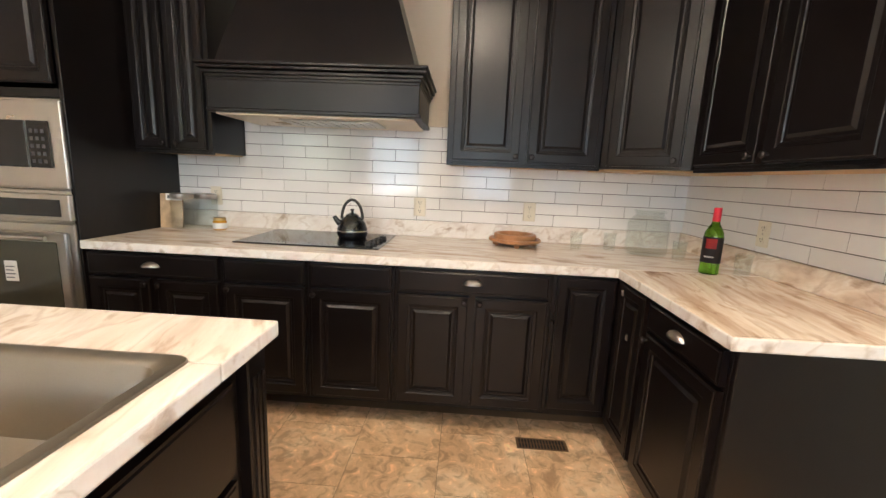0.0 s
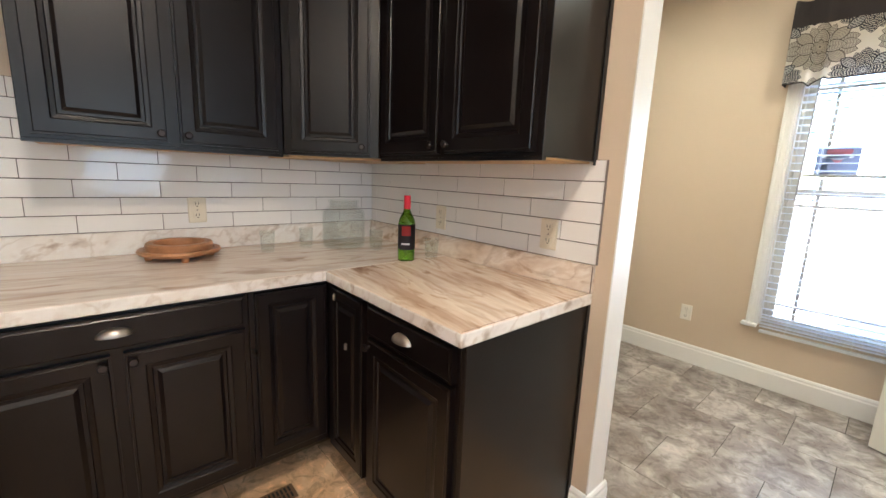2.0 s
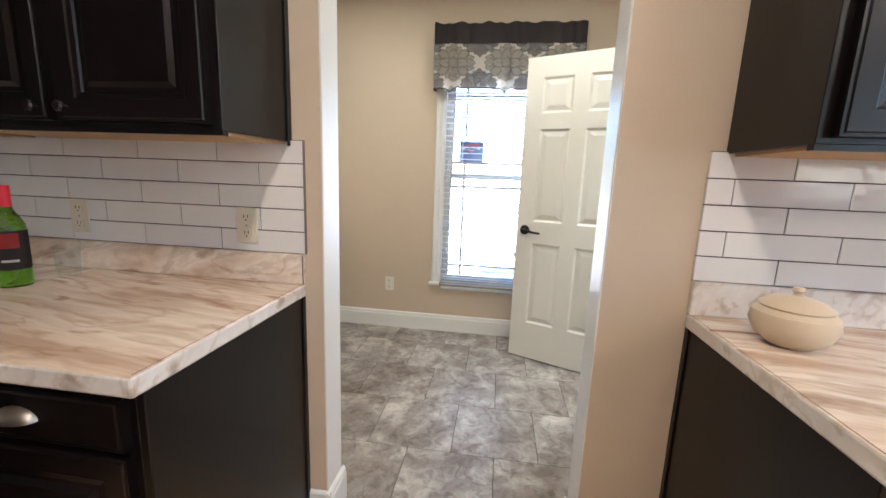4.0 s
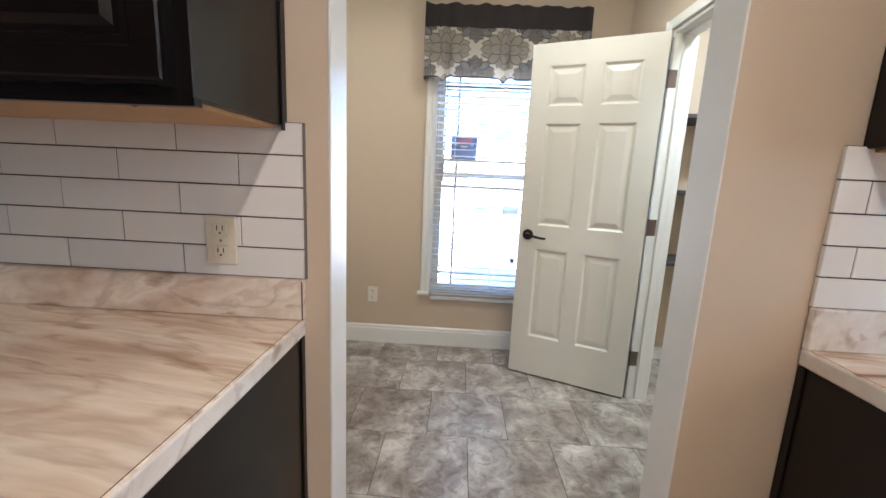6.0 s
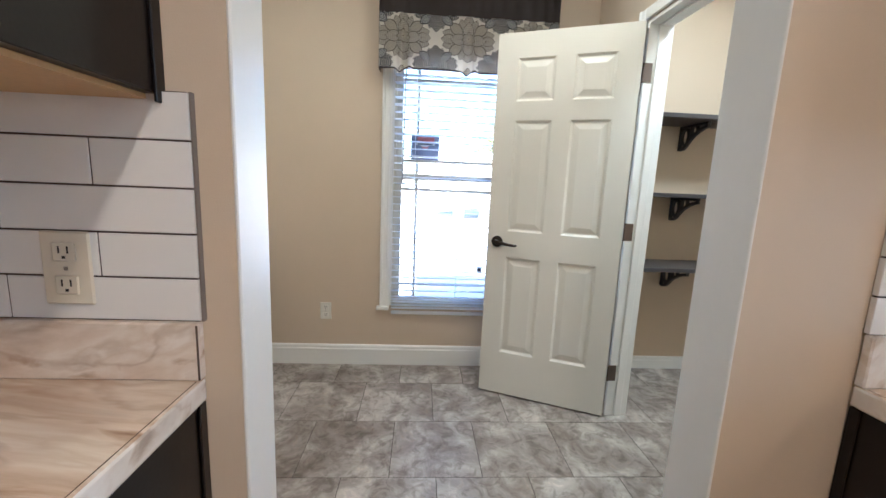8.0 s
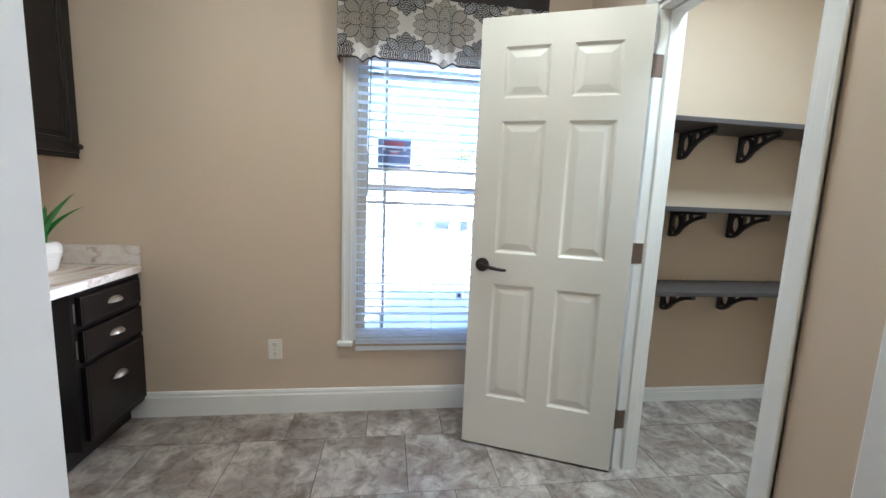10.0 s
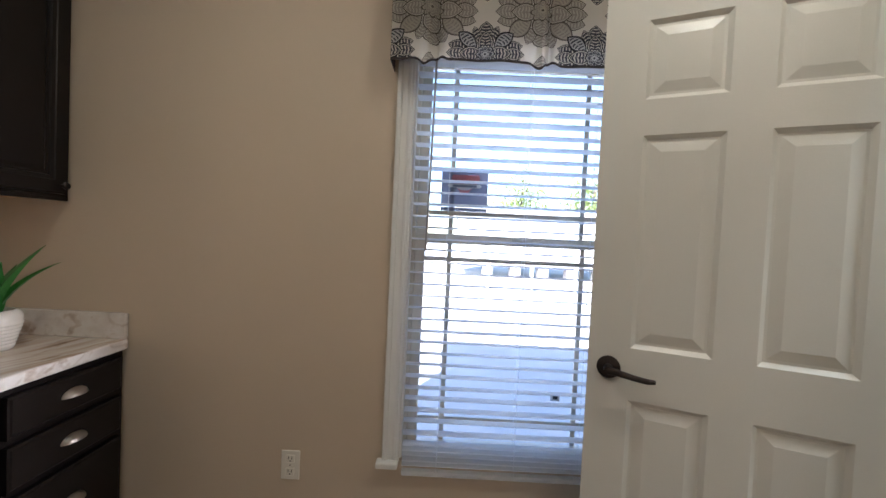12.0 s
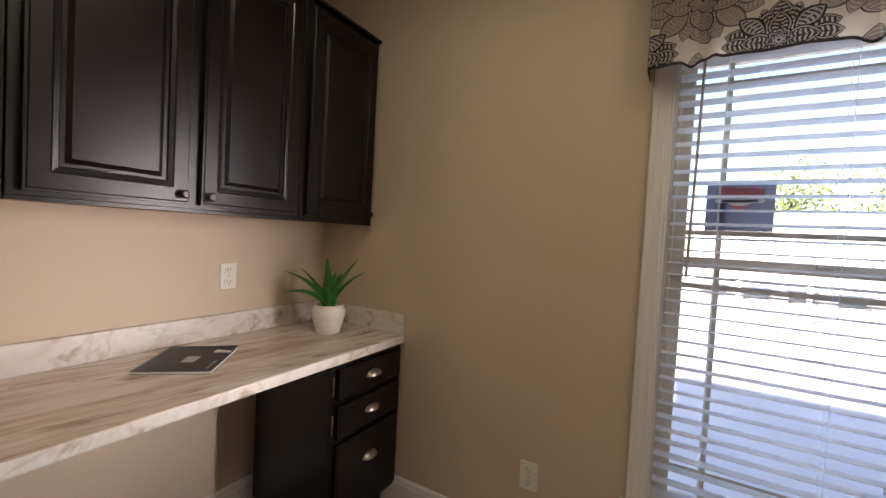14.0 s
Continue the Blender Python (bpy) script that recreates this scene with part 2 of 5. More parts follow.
def damask(name):
    """Printed valance cloth: grey and black ornamental medallions on off-white, set in a staggered lattice."""
    m = bpy.data.materials.new(name)
    m.use_nodes = True
    n, l = m.node_tree.nodes, m.node_tree.links
    b = n["Principled BSDF"]
    b.inputs["Roughness"].default_value = 0.9
    uv = n.new("ShaderNodeUVMap")
    sep = n.new("ShaderNodeSeparateXYZ")
    l.new(uv.outputs[0], sep.inputs[0])

    def op(kind, a, c=None, d=None):
        x = n.new("ShaderNodeMath")
        x.operation = kind
        for i, v in enumerate((a, c, d)):
            if v is None:
                continue
            if isinstance(v, (int, float)):
                x.inputs[i].default_value = v
            else:
                l.new(v, x.inputs[i])
        return x.outputs[0]

    def cell(du, dv):
        """Metres from the nearest motif's heart, folded into one quarter."""
        q = []
        for k, shift, size in ((0, du, 0.381), (1, dv, 0.30)):
            w = op("SUBTRACT", op("FRACT", op("ADD", sep.outputs[k], shift)), 0.5)
            q.append(op("MULTIPLY", op("ABSOLUTE", w), size))
        return q

    def petal(q, cx, cy, turn, length, width):
        """0 in the middle of a pointed petal, 1 on its edge."""
        x, y = op("SUBTRACT", q[0], cx), op("SUBTRACT", q[1], cy)
        ct, sn = math.cos(radians(turn)), math.sin(radians(turn))
        along = op("ADD", op("MULTIPLY", x, ct / length), op("MULTIPLY", y, sn / length))
        across = op("ADD", op("MULTIPLY", x, -sn / width), op("MULTIPLY", y, ct / width))
        return op("ADD", op("ABSOLUTE", across), op("MULTIPLY", along, along))

    def choose(mask, c0, c1):
        x = n.new("ShaderNodeMix")
        x.data_type = "RGBA"
        l.new(mask, x.inputs[0])
        for i, c in ((6, c0), (7, c1)):
            if isinstance(c, tuple):
                x.inputs[i].default_value = (*c, 1)
            else:
                l.new(c, x.inputs[i])
        return x.outputs[2]

    def band(v, lo, hi):
        return op("MULTIPLY", op("GREATER_THAN", v, lo), op("LESS_THAN", v, hi))

    def lace(c, f, fill, line, edge, waves):
        """A petal with an inked edge, a pale line inside it and fine curls."""
        c = choose(op("LESS_THAN", f, 1.0), c, edge)
        c = choose(op("LESS_THAN", f, 0.86), c, line)
        c = choose(op("LESS_THAN", f, 0.74), c, fill)
        curl = op("MULTIPLY", band(f, 0.10, 0.62), op("GREATER_THAN", op("SINE", waves), 0.2))
        return choose(curl, c, line)

    ground, ink, pale = (0.86, 0.82, 0.75), (0.040, 0.038, 0.045), (0.68, 0.64, 0.57)
    taupe, brown, silver, navy = (0.44, 0.40, 0.35), (0.15, 0.13, 0.115), (0.58, 0.57, 0.56), (0.075, 0.075, 0.095)
    c = ground
    for (du, dv), fill, petal_fill, edge, k in (((0.5, 0.5), taupe, (0.60, 0.555, 0.47), brown, 0.92), ((0.0, 0.0), navy, silver, ink, 0.78)):
        q = cell(du, dv)
        rad = op("SQRT", op("ADD", op("MULTIPLY", q[0], q[0]), op("MULTIPLY", q[1], q[1])))
        ang = op("ARCTAN2", q[1], q[0])
        waves = op("ADD", op("MULTIPLY", rad, 560.0), op("MULTIPLY", op("SINE", op("MULTIPLY", ang, 9.0)), 2.0))
        c = lace(c, petal(q, 0.118 * k, 0.030 * k, 12, 0.050 * k, 0.030 * k), fill, pale, edge, waves)
        c = lace(c, petal(q, 0.0, 0.104 * k, 90, 0.044 * k, 0.034 * k), fill, pale, edge, waves)
        c = lace(c, petal(q, 0.125 * k, 0.0, 0, 0.050 * k, 0.030 * k), fill, pale, edge, waves)
        c = lace(c, petal(q, 0.040 * k, 0.090 * k, 68, 0.036 * k, 0.022 * k), fill, pale, edge, waves)
        c = lace(c, petal(q, 0.080 * k, 0.062 * k, 36, 0.054 * k, 0.034 * k), petal_fill, fill, edge, waves)
        c = lace(c, petal(q, 0.0, 0.052 * k, 90, 0.054 * k, 0.036 * k), fill, pale, edge, waves)
        c = lace(c, petal(q, 0.060 * k, 0.0, 0, 0.056 * k, 0.036 * k), fill, pale, edge, waves)
        lobe = op("MULTIPLY_ADD", op("ABSOLUTE", op("COSINE", op("MULTIPLY", ang, 4.0))), 0.014 * k, 0.030 * k)
        c = lace(c, op("DIVIDE", rad, lobe), fill, petal_fill, edge, waves)
        c = choose(op("LESS_THAN", rad, 0.012 * k), c, petal_fill)
        c = choose(op("LESS_THAN", rad, 0.005 * k), c, edge)
    l.new(c, b.inputs["Base Color"])
    t = n.new("ShaderNodeTexNoise")
    t.inputs["Scale"].default_value = 900
    bp = n.new("ShaderNodeBump")
    bp.inputs["Strength"].default_value, bp.inputs["Distance"].default_value = 0.2, 0.001
    l.new(t.outputs[0], bp.inputs["Height"])
    l.new(bp.outputs[0], b.inputs["Normal"])
    thin, mx = n.new("ShaderNodeBsdfTranslucent"), n.new("ShaderNodeMixShader")
    mx.inputs[0].default_value = 0.45
    l.new(c, thin.inputs[0])
    l.new(b.outputs[0], mx.inputs[1])
    l.new(thin.outputs[0], mx.inputs[2])
    l.new(mx.outputs[0], n["Material Output"].inputs[0])
    return m


M_WALL = material("beige_wall_paint", (0.60, 0.495, 0.376), 0.6, spread=0.025, scale=9, bump=0.10, fine=420)
M_CEIL = material("ceiling_paint", (0.80, 0.78, 0.74), 0.8, spread=0.03, bump=0.3, fine=90)
M_TRIM = material("white_trim_paint", (0.80, 0.80, 0.78), 0.32, spread=0.02, scale=8, bump=0.02, fine=60)
M_DOOR = material("white_door_paint", (0.74, 0.72, 0.66), 0.34, spread=0.02, scale=8, bump=0.05, fine=230)
M_BLACK = material("dark_espresso_paint", (0.0056, 0.0037, 0.0036), 0.31, spread=0.25, scale=30, bump=0.03, fine=120, spec=0.34)
M_TOE = material("toe_kick_black", (0.010, 0.009, 0.009), 0.6, spread=0.2)
M_INNER = material("cabinet_underside_wood", (0.52, 0.33, 0.15), 0.5, spread=0.15, scale=30)
M_LAM_X = stone_laminate("stone_laminate_lengthwise", 0, soft=0.45)
M_LAM_I = stone_laminate("stone_laminate_island", 62, soft=0.40, size=(1.1, 10.0, 10.0))
# paler palette; on slab edges it also paints in the skylight
M_LAM_E = stone_laminate("stone_laminate_pale_upright", 28, (1.0, 1.0, 1.0), 0.62, (0.78, 0.765, 0.75), (1.6, 11.0, 11.0))
M_LAM_Y = stone_laminate("stone_laminate_crosswise", 90, (1.0, 0.95, 0.89))
M_LAM_S = stone_laminate("stone_laminate_splash", 52, (1.0, 0.97, 0.94), 0.05, (0.77, 0.74, 0.70), (1.6, 10.0, 10.0))
M_LAM_D = stone_laminate("stone_laminate_desk", 0, (0.92, 0.93, 0.95), 0.15)
M_FLOOR_K = mottled_tile("tan_floor_tile", (0.58, 0.365, 0.20), (0.74, 0.49, 0.285), (0.84, 0.62, 0.40), 0.34)
M_FLOOR_N = mottled_tile("grey_floor_tile", (0.175, 0.143, 0.124), (0.31, 0.272, 0.245), (0.50, 0.46, 0.425), 0.31)
M_GROUT_F = material("floor_joint", (0.06, 0.05, 0.042), 0.9, spread=0.2)
M_GROUT_K = material("kitchen_floor_joint", (0.24, 0.15, 0.085), 0.9, spread=0.2)
M_TILE = glazed_tile("white_glazed_tile", (0.80, 0.785, 0.77))
M_GROUT = material("dark_tile_grout", (0.055, 0.040, 0.034), 0.9, spread=0.2)
M_SEAM = material("laminate_seam", (0.09, 0.055, 0.035), 0.6, spread=0.2, bump=0)
M_CAULK = material("brown_caulk", (0.20, 0.165, 0.145), 0.8, spread=0.15, bump=0)
M_PLATE = material("ivory_outlet_plastic", (0.70, 0.64, 0.52), 0.35, spread=0.02, bump=0)
M_PLATE_W = material("white_outlet_plastic", (0.78, 0.75, 0.68), 0.35, spread=0.02, bump=0)
M_SLOT = material("outlet_slot", (0.02, 0.018, 0.016), 0.6, bump=0)
M_REGISTER = material("brown_register_metal", (0.20, 0.125, 0.07), 0.45, 0.4, spread=0.08, bump=0.03)
M_SINK = material("satin_sink_steel", (0.34, 0.295, 0.235), 0.31, 0.85, spread=0.08, bump=0.05, fine=300)
M_STEEL = material("brushed_stainless_steel", (0.52, 0.49, 0.45), 0.30, 0.95, spread=0.06, bump=0.06, fine=300)
M_NICKEL = material("nickel_hardware", (0.38, 0.34, 0.30), 0.33, 0.95, spread=0.1, bump=0)
M_BRONZE = material("oil_rubbed_bronze", (0.045, 0.036, 0.034), 0.38, 0.75, spread=0.25, bump=0.03)
M_HINGE = material("bronze_hinge", (0.16, 0.12, 0.10), 0.45, 0.7, spread=0.2, bump=0.03)
M_BLKGLASS = material("black_ceramic_glass", (0.008, 0.008, 0.010), 0.06, spread=0.05, bump=0, spec=0.6)
M_OVENGLASS = material("dark_oven_glass", (0.045, 0.042, 0.028), 0.08, spread=0.1, bump=0)
M_KETTLE = material("black_enamel", (0.007, 0.007, 0.008), 0.09, spread=0.05, bump=0, spec=0.6)
M_PLASTIC = material("black_plastic", (0.012, 0.012, 0.012), 0.4, spread=0.1, bump=0)
M_WOOD = material("honey_wood", (0.40, 0.19, 0.085), 0.45, spread=0.3, scale=60, bump=0.1, fine=60)
M_SHELF = material("charcoal_shelf_wood", (0.060, 0.055, 0.058), 0.40, spread=0.2, scale=30, bump=0.04)
M_IRON = material("black_cast_iron", (0.010, 0.011, 0.017), 0.45, spread=0.2, bump=0.1)
M_GLASS = thin_glass("clear_glass", (0.965, 0.98, 0.972))
M_PANE = glass("window_glass", (1, 1, 1), 0, 1.02)
M_BOTTLE = glass("green_bottle_glass", (0.20, 0.52, 0.03), 0.02, 1.5)
M_RED = material("red_foil", (0.55, 0.012, 0.03), 0.35, spread=0.05, bump=0)
M_LABEL = material("dark_wine_label", (0.03, 0.022, 0.022), 0.6, spread=0.1, bump=0)
M_LABELRED = material("red_label_print", (0.40, 0.03, 0.03), 0.6, spread=0.1, bump=0)
M_PAPER = material("white_paper", (0.78, 0.77, 0.74), 0.8, spread=0.03, bump=0)
M_CERAMIC = material("white_glazed_ceramic", (0.80, 0.76, 0.70), 0.25, spread=0.03, bump=0)
M_CREAM = material("cream_ceramic", (0.70, 0.58, 0.42), 0.3, spread=0.04, bump=0)
M_LEAF = material("aloe_leaf", (0.035, 0.17, 0.03), 0.38, spread=0.35, scale=60, bump=0.05)
M_SOIL = material("potting_soil", (0.03, 0.02, 0.014), 0.9, spread=0.4, bump=0.6, fine=200)
M_MAG = material("magazine_cover", (0.045, 0.044, 0.05), 0.34, spread=0.5, scale=60, bump=0)
M_MAGLIGHT = material("magazine_light_print", (0.45, 0.45, 0.45), 0.3, spread=0.2, bump=0)
M_CLOTH = material("charcoal_cloth", (0.070, 0.058, 0.058), 0.9, spread=0.12, scale=20, bump=0.25, fine=700)
M_DAMASK = damask("damask_cloth")
M_SLAT = material("white_blind_slat", (0.90, 0.91, 0.92), 0.4, spread=0.02, bump=0)


def backlit(m, color, share):
    """Let light through a thin sheet."""
    n, l = m.node_tree.nodes, m.node_tree.links
    t, mx = n.new("ShaderNodeBsdfTranslucent"), n.new("ShaderNodeMixShader")
    t.inputs[0].default_value, mx.inputs[0].default_value = (*color, 1), share
    l.new(n["Principled BSDF"].outputs[0], mx.inputs[1])
    l.new(t.outputs[0], mx.inputs[2])
    l.new(mx.outputs[0], n["Material Output"].inputs[0])


backlit(M_SLAT, (0.93, 0.95, 0.98), 0.84)
M_CORD = material("blind_cord", (0.42, 0.40, 0.38), 0.8, bump=0)
M_VINYL = material("almond_vinyl_frame", (0.71, 0.66, 0.55), 0.4, spread=0.03, bump=0)
M_SIGN = material("grey_sign_card", (0.055, 0.06, 0.085), 0.5, spread=0.06, bump=0)
# card and red print are lightened: window haze is put into their colours
M_CARD = material("haze_paled_card", (0.14, 0.14, 0.17), 0.5, spread=0.08, bump=0)
M_SIGNRED = material("haze_paled_red_print", (0.72, 0.26, 0.27), 0.5, spread=0.05, bump=0)
backlit(M_CARD, (0.36, 0.37, 0.43), 0.75)
backlit(M_SIGNRED, (0.75, 0.34, 0.34), 0.6)
M_HONEY = material("amber_honey", (0.62, 0.30, 0.03), 0.2, spread=0.1, bump=0)
M_GOLD = material("brass_lid", (0.50, 0.36, 0.16), 0.3, 0.9, spread=0.1, bump=0)
M_BAG = material("brown_paper_print", (0.42, 0.29, 0.17), 0.6, spread=0.4, scale=80, bump=0.1)
M_GROUND = material("pale_gravel_lot", (0.58, 0.56, 0.54), 0.95, spread=0.10, scale=6, bump=0.5, fine=25)
M_SIDING = material("pale_vinyl_siding", (0.70, 0.70, 0.68), 0.6, spread=0.04, bump=0.03)
M_ROOF = material("grey_roof_shingle", (0.16, 0.15, 0.145), 0.9, spread=0.3, bump=0.3, fine=40)
M_BARK = material("bark", (0.10, 0.07, 0.05), 0.9, spread=0.3, bump=0.5)
M_FOLIAGE = material("foliage", (0.12, 0.155, 0.04), 0.6, spread=0.5, scale=8, bump=0)
M_LAMP = glow("lamp_diffuser", WARM, 6.0)

# ---- building blocks ----


def box(bm, x0, x1, y0, y1, z0, z1, bevel=0.0, seg=1):
    v = [bm.verts.new((x, y, z)) for z in (z0, z1) for y in (y0, y1) for x in (x0, x1)]
    f = [bm.faces.new([v[i] for i in q]) for q in ((0, 2, 3, 1), (4, 5, 7, 6), (0, 1, 5, 4), (2, 6, 7, 3), (0, 4, 6, 2), (1, 3, 7, 5))]
    if bevel:
        e = {e for q in f for e in q.edges}
        bmesh.ops.bevel(bm, geom=list(e), offset=bevel, segments=seg, profile=0.5, affect="EDGES")
    return f


def lathe(bm, profile, seg=24, at=(0, 0, 0)):
    rings = []
    for r, z in profile:
        if r <= 1e-6:
            rings.append([bm.verts.new((at[0], at[1], at[2] + z))])
        else:
            rings.append([bm.verts.new((at[0] + r * math.cos(2 * math.pi * i / seg), at[1] + r * math.sin(2 * math.pi * i / seg), at[2] + z)) for i in range(seg)])
    for a, b in zip(rings, rings[1:]):
        for i in range(seg):
            j = (i + 1) % seg
            if len(a) == 1 and len(b) > 1:
                bm.faces.new((a[0], b[j], b[i]))
            elif len(b) == 1 and len(a) > 1:
                bm.faces.new((a[i], a[j], b[0]))
            elif len(a) > 1:
                bm.faces.new((a[i], a[j], b[j], b[i]))


def tube(bm, points, r, seg=10):
    """A round bar along a line of points, closed at both ends."""
    pts = [Vector(p) for p in points]
    rad = r if isinstance(r, (list, tuple)) else [r] * len(pts)
    rings, side = [], None
    for i, p in enumerate(pts):
        d = (pts[min(i + 1, len(pts) - 1)] - pts[max(i - 1, 0)]).normalized()
        if side is None:
            side = d.orthogonal().normalized()
        side = (side - d * side.dot(d)).normalized()
        up = d.cross(side)
        rings.append([bm.verts.new(p + (side * math.cos(2 * math.pi * k / seg) + up * math.sin(2 * math.pi * k / seg)) * rad[i]) for k in range(seg)])
    for a, b in zip(rings, rings[1:]):
        for k in range(seg):
            bm.faces.new((a[k], a[(k + 1) % seg], b[(k + 1) % seg], b[k]))
    bm.faces.new(rings[0][::-1])
    bm.faces.new(rings[-1])


def prism(bm, outline, along, a, b):
    """An outline of (p, q) pairs drawn out along axis 0, 1 or 2 from a to b."""
    def place(p, q, s):
        c = [p, q]
        c.insert(along, s)
        return bm.verts.new(c)
    lo, hi = [place(p, q, a) for p, q in outline], [place(p, q, b) for p, q in outline]
    n = len(outline)
    for i in range(n):
        bm.faces.new((lo[i], lo[(i + 1) % n], hi[(i + 1) % n], hi[i]))
    bm.faces.new(lo[::-1])
    bm.faces.new(hi)


def mesh(name, bm, mat, smooth=False):
    bmesh.ops.recalc_face_normals(bm, faces=bm.faces)
    d = bpy.data.meshes.new(name)
    bm.to_mesh(d)
    bm.free()
    d.materials.append(mat)
    if smooth:
        d.polygons.foreach_set("use_smooth", [True] * len(d.polygons))
        d.set_sharp_from_angle(angle=radians(38))
    return d


def part(name, bm, mat, parent=None, label="", smooth=False, m=None):
    ob = new(name, mesh(name, bm, mat, smooth))
    if parent is not None:
        ob.parent = parent
    if m is not None:
        ob.matrix_basis = m
    if label:
        ob["label"] = label
    return ob


def edged(name, bm, mat, parent, edge):
    """A laminate slab: the pattern on top, an edging on its upright faces paled to include skylight."""
    ob = part(name, bm, mat, parent)
    ob.data.materials.append(edge)
    for f in ob.data.polygons:
        if abs(f.normal.z) < 0.6:
            f.material_index = 1
    return ob


def empty(name, m, label, category, group="", kind=""):
    e = new(name)
    e.empty_display_size = 0.05
    e.matrix_basis = m
    return tagged(e, label, category, group, kind)


def one(fn, *a, **k):
    bm = bmesh.new()
    fn(bm, *a, **k)
    return bm


# ---- plan ----
XK, XN = 1.60, 1.72          # the wall between kitchen and nook
XW = 3.55                    # window wall
YB = 2.79                    # back wall, kitchen and nook
YP = -0.12                   # pantry wall, nook face
ZC = 2.62
XL, YS = -4.2, -3.4          # far kitchen walls
OP0, OP1, OPH = 0.375, 1.243, 2.44
PX0, PX1, PH = 2.27, 2.965, 2.062
WY0, WY1, WZ0, WZ1 = 0.29, 1.14, 0.41, 2.02


def wall(name, boxes, label, mat=M_WALL):
    bm = bmesh.new()
    for b in boxes:
        box(bm, *b)
    return tagged(part(name, bm, mat), label, "wall", kind="structure")


wall_north = wall("wall_north", [(XL, XW, YB, YB + 0.14, 0, ZC)], "beige painted wall behind the counters and the desk")
wall_mid = wall("wall_partition", [(XK, XN, OP1, YB, 0, ZC), (XK, XN, YS, -3.15, 0, ZC), (XK, XN, -1.85, OP0, 0, ZC), (XK, XN, -3.15, -1.85, 0, 0.3), (XK, XN, -3.15, -1.85, 2.2, ZC), (XK, XN, OP0, OP1, OPH, ZC)], "beige painted partition with an open doorway")
wall_east = wall("wall_east", [(XW, XW + 0.14, WY1, YB + 0.14, 0, ZC), (XW, XW + 0.14, -1.70, WY0, 0, ZC), (XW, XW + 0.14, WY0, WY1, 0, WZ0), (XW, XW + 0.14, WY0, WY1, WZ1, ZC)], "beige painted wall with a tall window")
wall_pantry = wall("wall_pantry", [(XN, PX0, YP - 0.12, YP, 0, ZC), (PX1, XW, YP - 0.12, YP, 0, ZC), (PX0, PX1, YP - 0.12, YP, PH, ZC)], "beige painted wall with the pantry doorway")
wall_pantry_back = wall("wall_pantry_back", [(XN, XW, -1.70, -1.56, 0, ZC)], "beige painted pantry end wall")
wall_west = wall("wall_west", [(XL - 0.14, XL, YS, YB, 0, ZC)], "plain beige wall closing the kitchen")
# the third opening is added to let light in; the others follow tile reflections
SW = ((-1.77, -0.78, 0.87, 2.28), (0.22, 1.24, 0.9, 2.2), (-3.7, -2.3, 1.2, 2.25))
south = [(XL, -3.7, YS - 0.14, YS, 0, ZC), (-2.3, -1.77, YS - 0.14, YS, 0, ZC), (-0.78, 0.22, YS - 0.14, YS, 0, ZC), (1.24, XK, YS - 0.14, YS, 0, ZC)]
for x0, x1, z0, z1 in SW:
    south += [(x0, x1, YS - 0.14, YS, 0, z0), (x0, x1, YS - 0.14, YS, z1, ZC)]
wall_south = wall("wall_south", south, "plain beige wall with bright windows, one added for light, behind the walker")
ceiling = wall("ceiling", [(XL, XW, -1.7, YB, ZC, ZC + 0.1), (XL, XK, YS, -1.7, ZC, ZC + 0.1)], "flat white textured ceiling", M_CEIL)
ceiling["category"] = "ceiling"
floor = tagged(part("floor", one(box, XL, XW, YS, YB, -0.1, -0.002), M_GROUT_F), "grey and tan stone-look tile floor", "floor", kind="structure")
part("kitchen_bed", one(box, XL, XK + 0.05, YS, YB, -0.004, -0.0012), M_GROUT_K, floor)
roof = bmesh.new()
prism(roof, [(XL - 0.5, 2.75), (XW + 0.55, 2.75), (XW + 0.55, 2.95), (-0.3, 3.75), (XL - 0.5, 2.95)], 1, YS - 0.5, YB + 0.5)
tagged(part("roof", roof, M_ROOF), "low grey shingle roof over the house", "roof", kind="structure")

# openings: painted liners, casings and baseboards
liner = bmesh.new()
box(liner, XK - 0.002, XN + 0.002, OP1 - 0.006, OP1 + 0.0, 0, OPH, 0.002)
box(liner, XK - 0.002, XN + 0.002, OP0, OP0 + 0.006, 0, OPH, 0.002)
box(liner, XK - 0.002, XN + 0.002, OP0 + 0.006, OP1 - 0.006, OPH - 0.006, OPH, 0.002)
tagged(part("doorway_trim", liner, M_TRIM), "white painted lining of the open doorway", "trim", kind="structure")


def base_run(bm, x0, y0, x1, y1, nx, ny, h=0.14):
    """A baseboard along a wall line, with an eased and stepped top; (nx, ny) points into the room."""
    prof = [(0, 0), (0.015, 0), (0.015, h - 0.032), (0.011, h - 0.024), (0.011, h - 0.012), (0.006, h - 0.003), (0, h)]
    a = [bm.verts.new((x0 + nx * d, y0 + ny * d, z)) for d, z in prof]
    b = [bm.verts.new((x1 + nx * d, y1 + ny * d, z)) for d, z in prof]
    for i in range(len(prof)):
        j = (i + 1) % len(prof)
        bm.faces.new((a[i], a[j], b[j], b[i]))
    bm.faces.new(a)
    bm.faces.new(b[::-1])


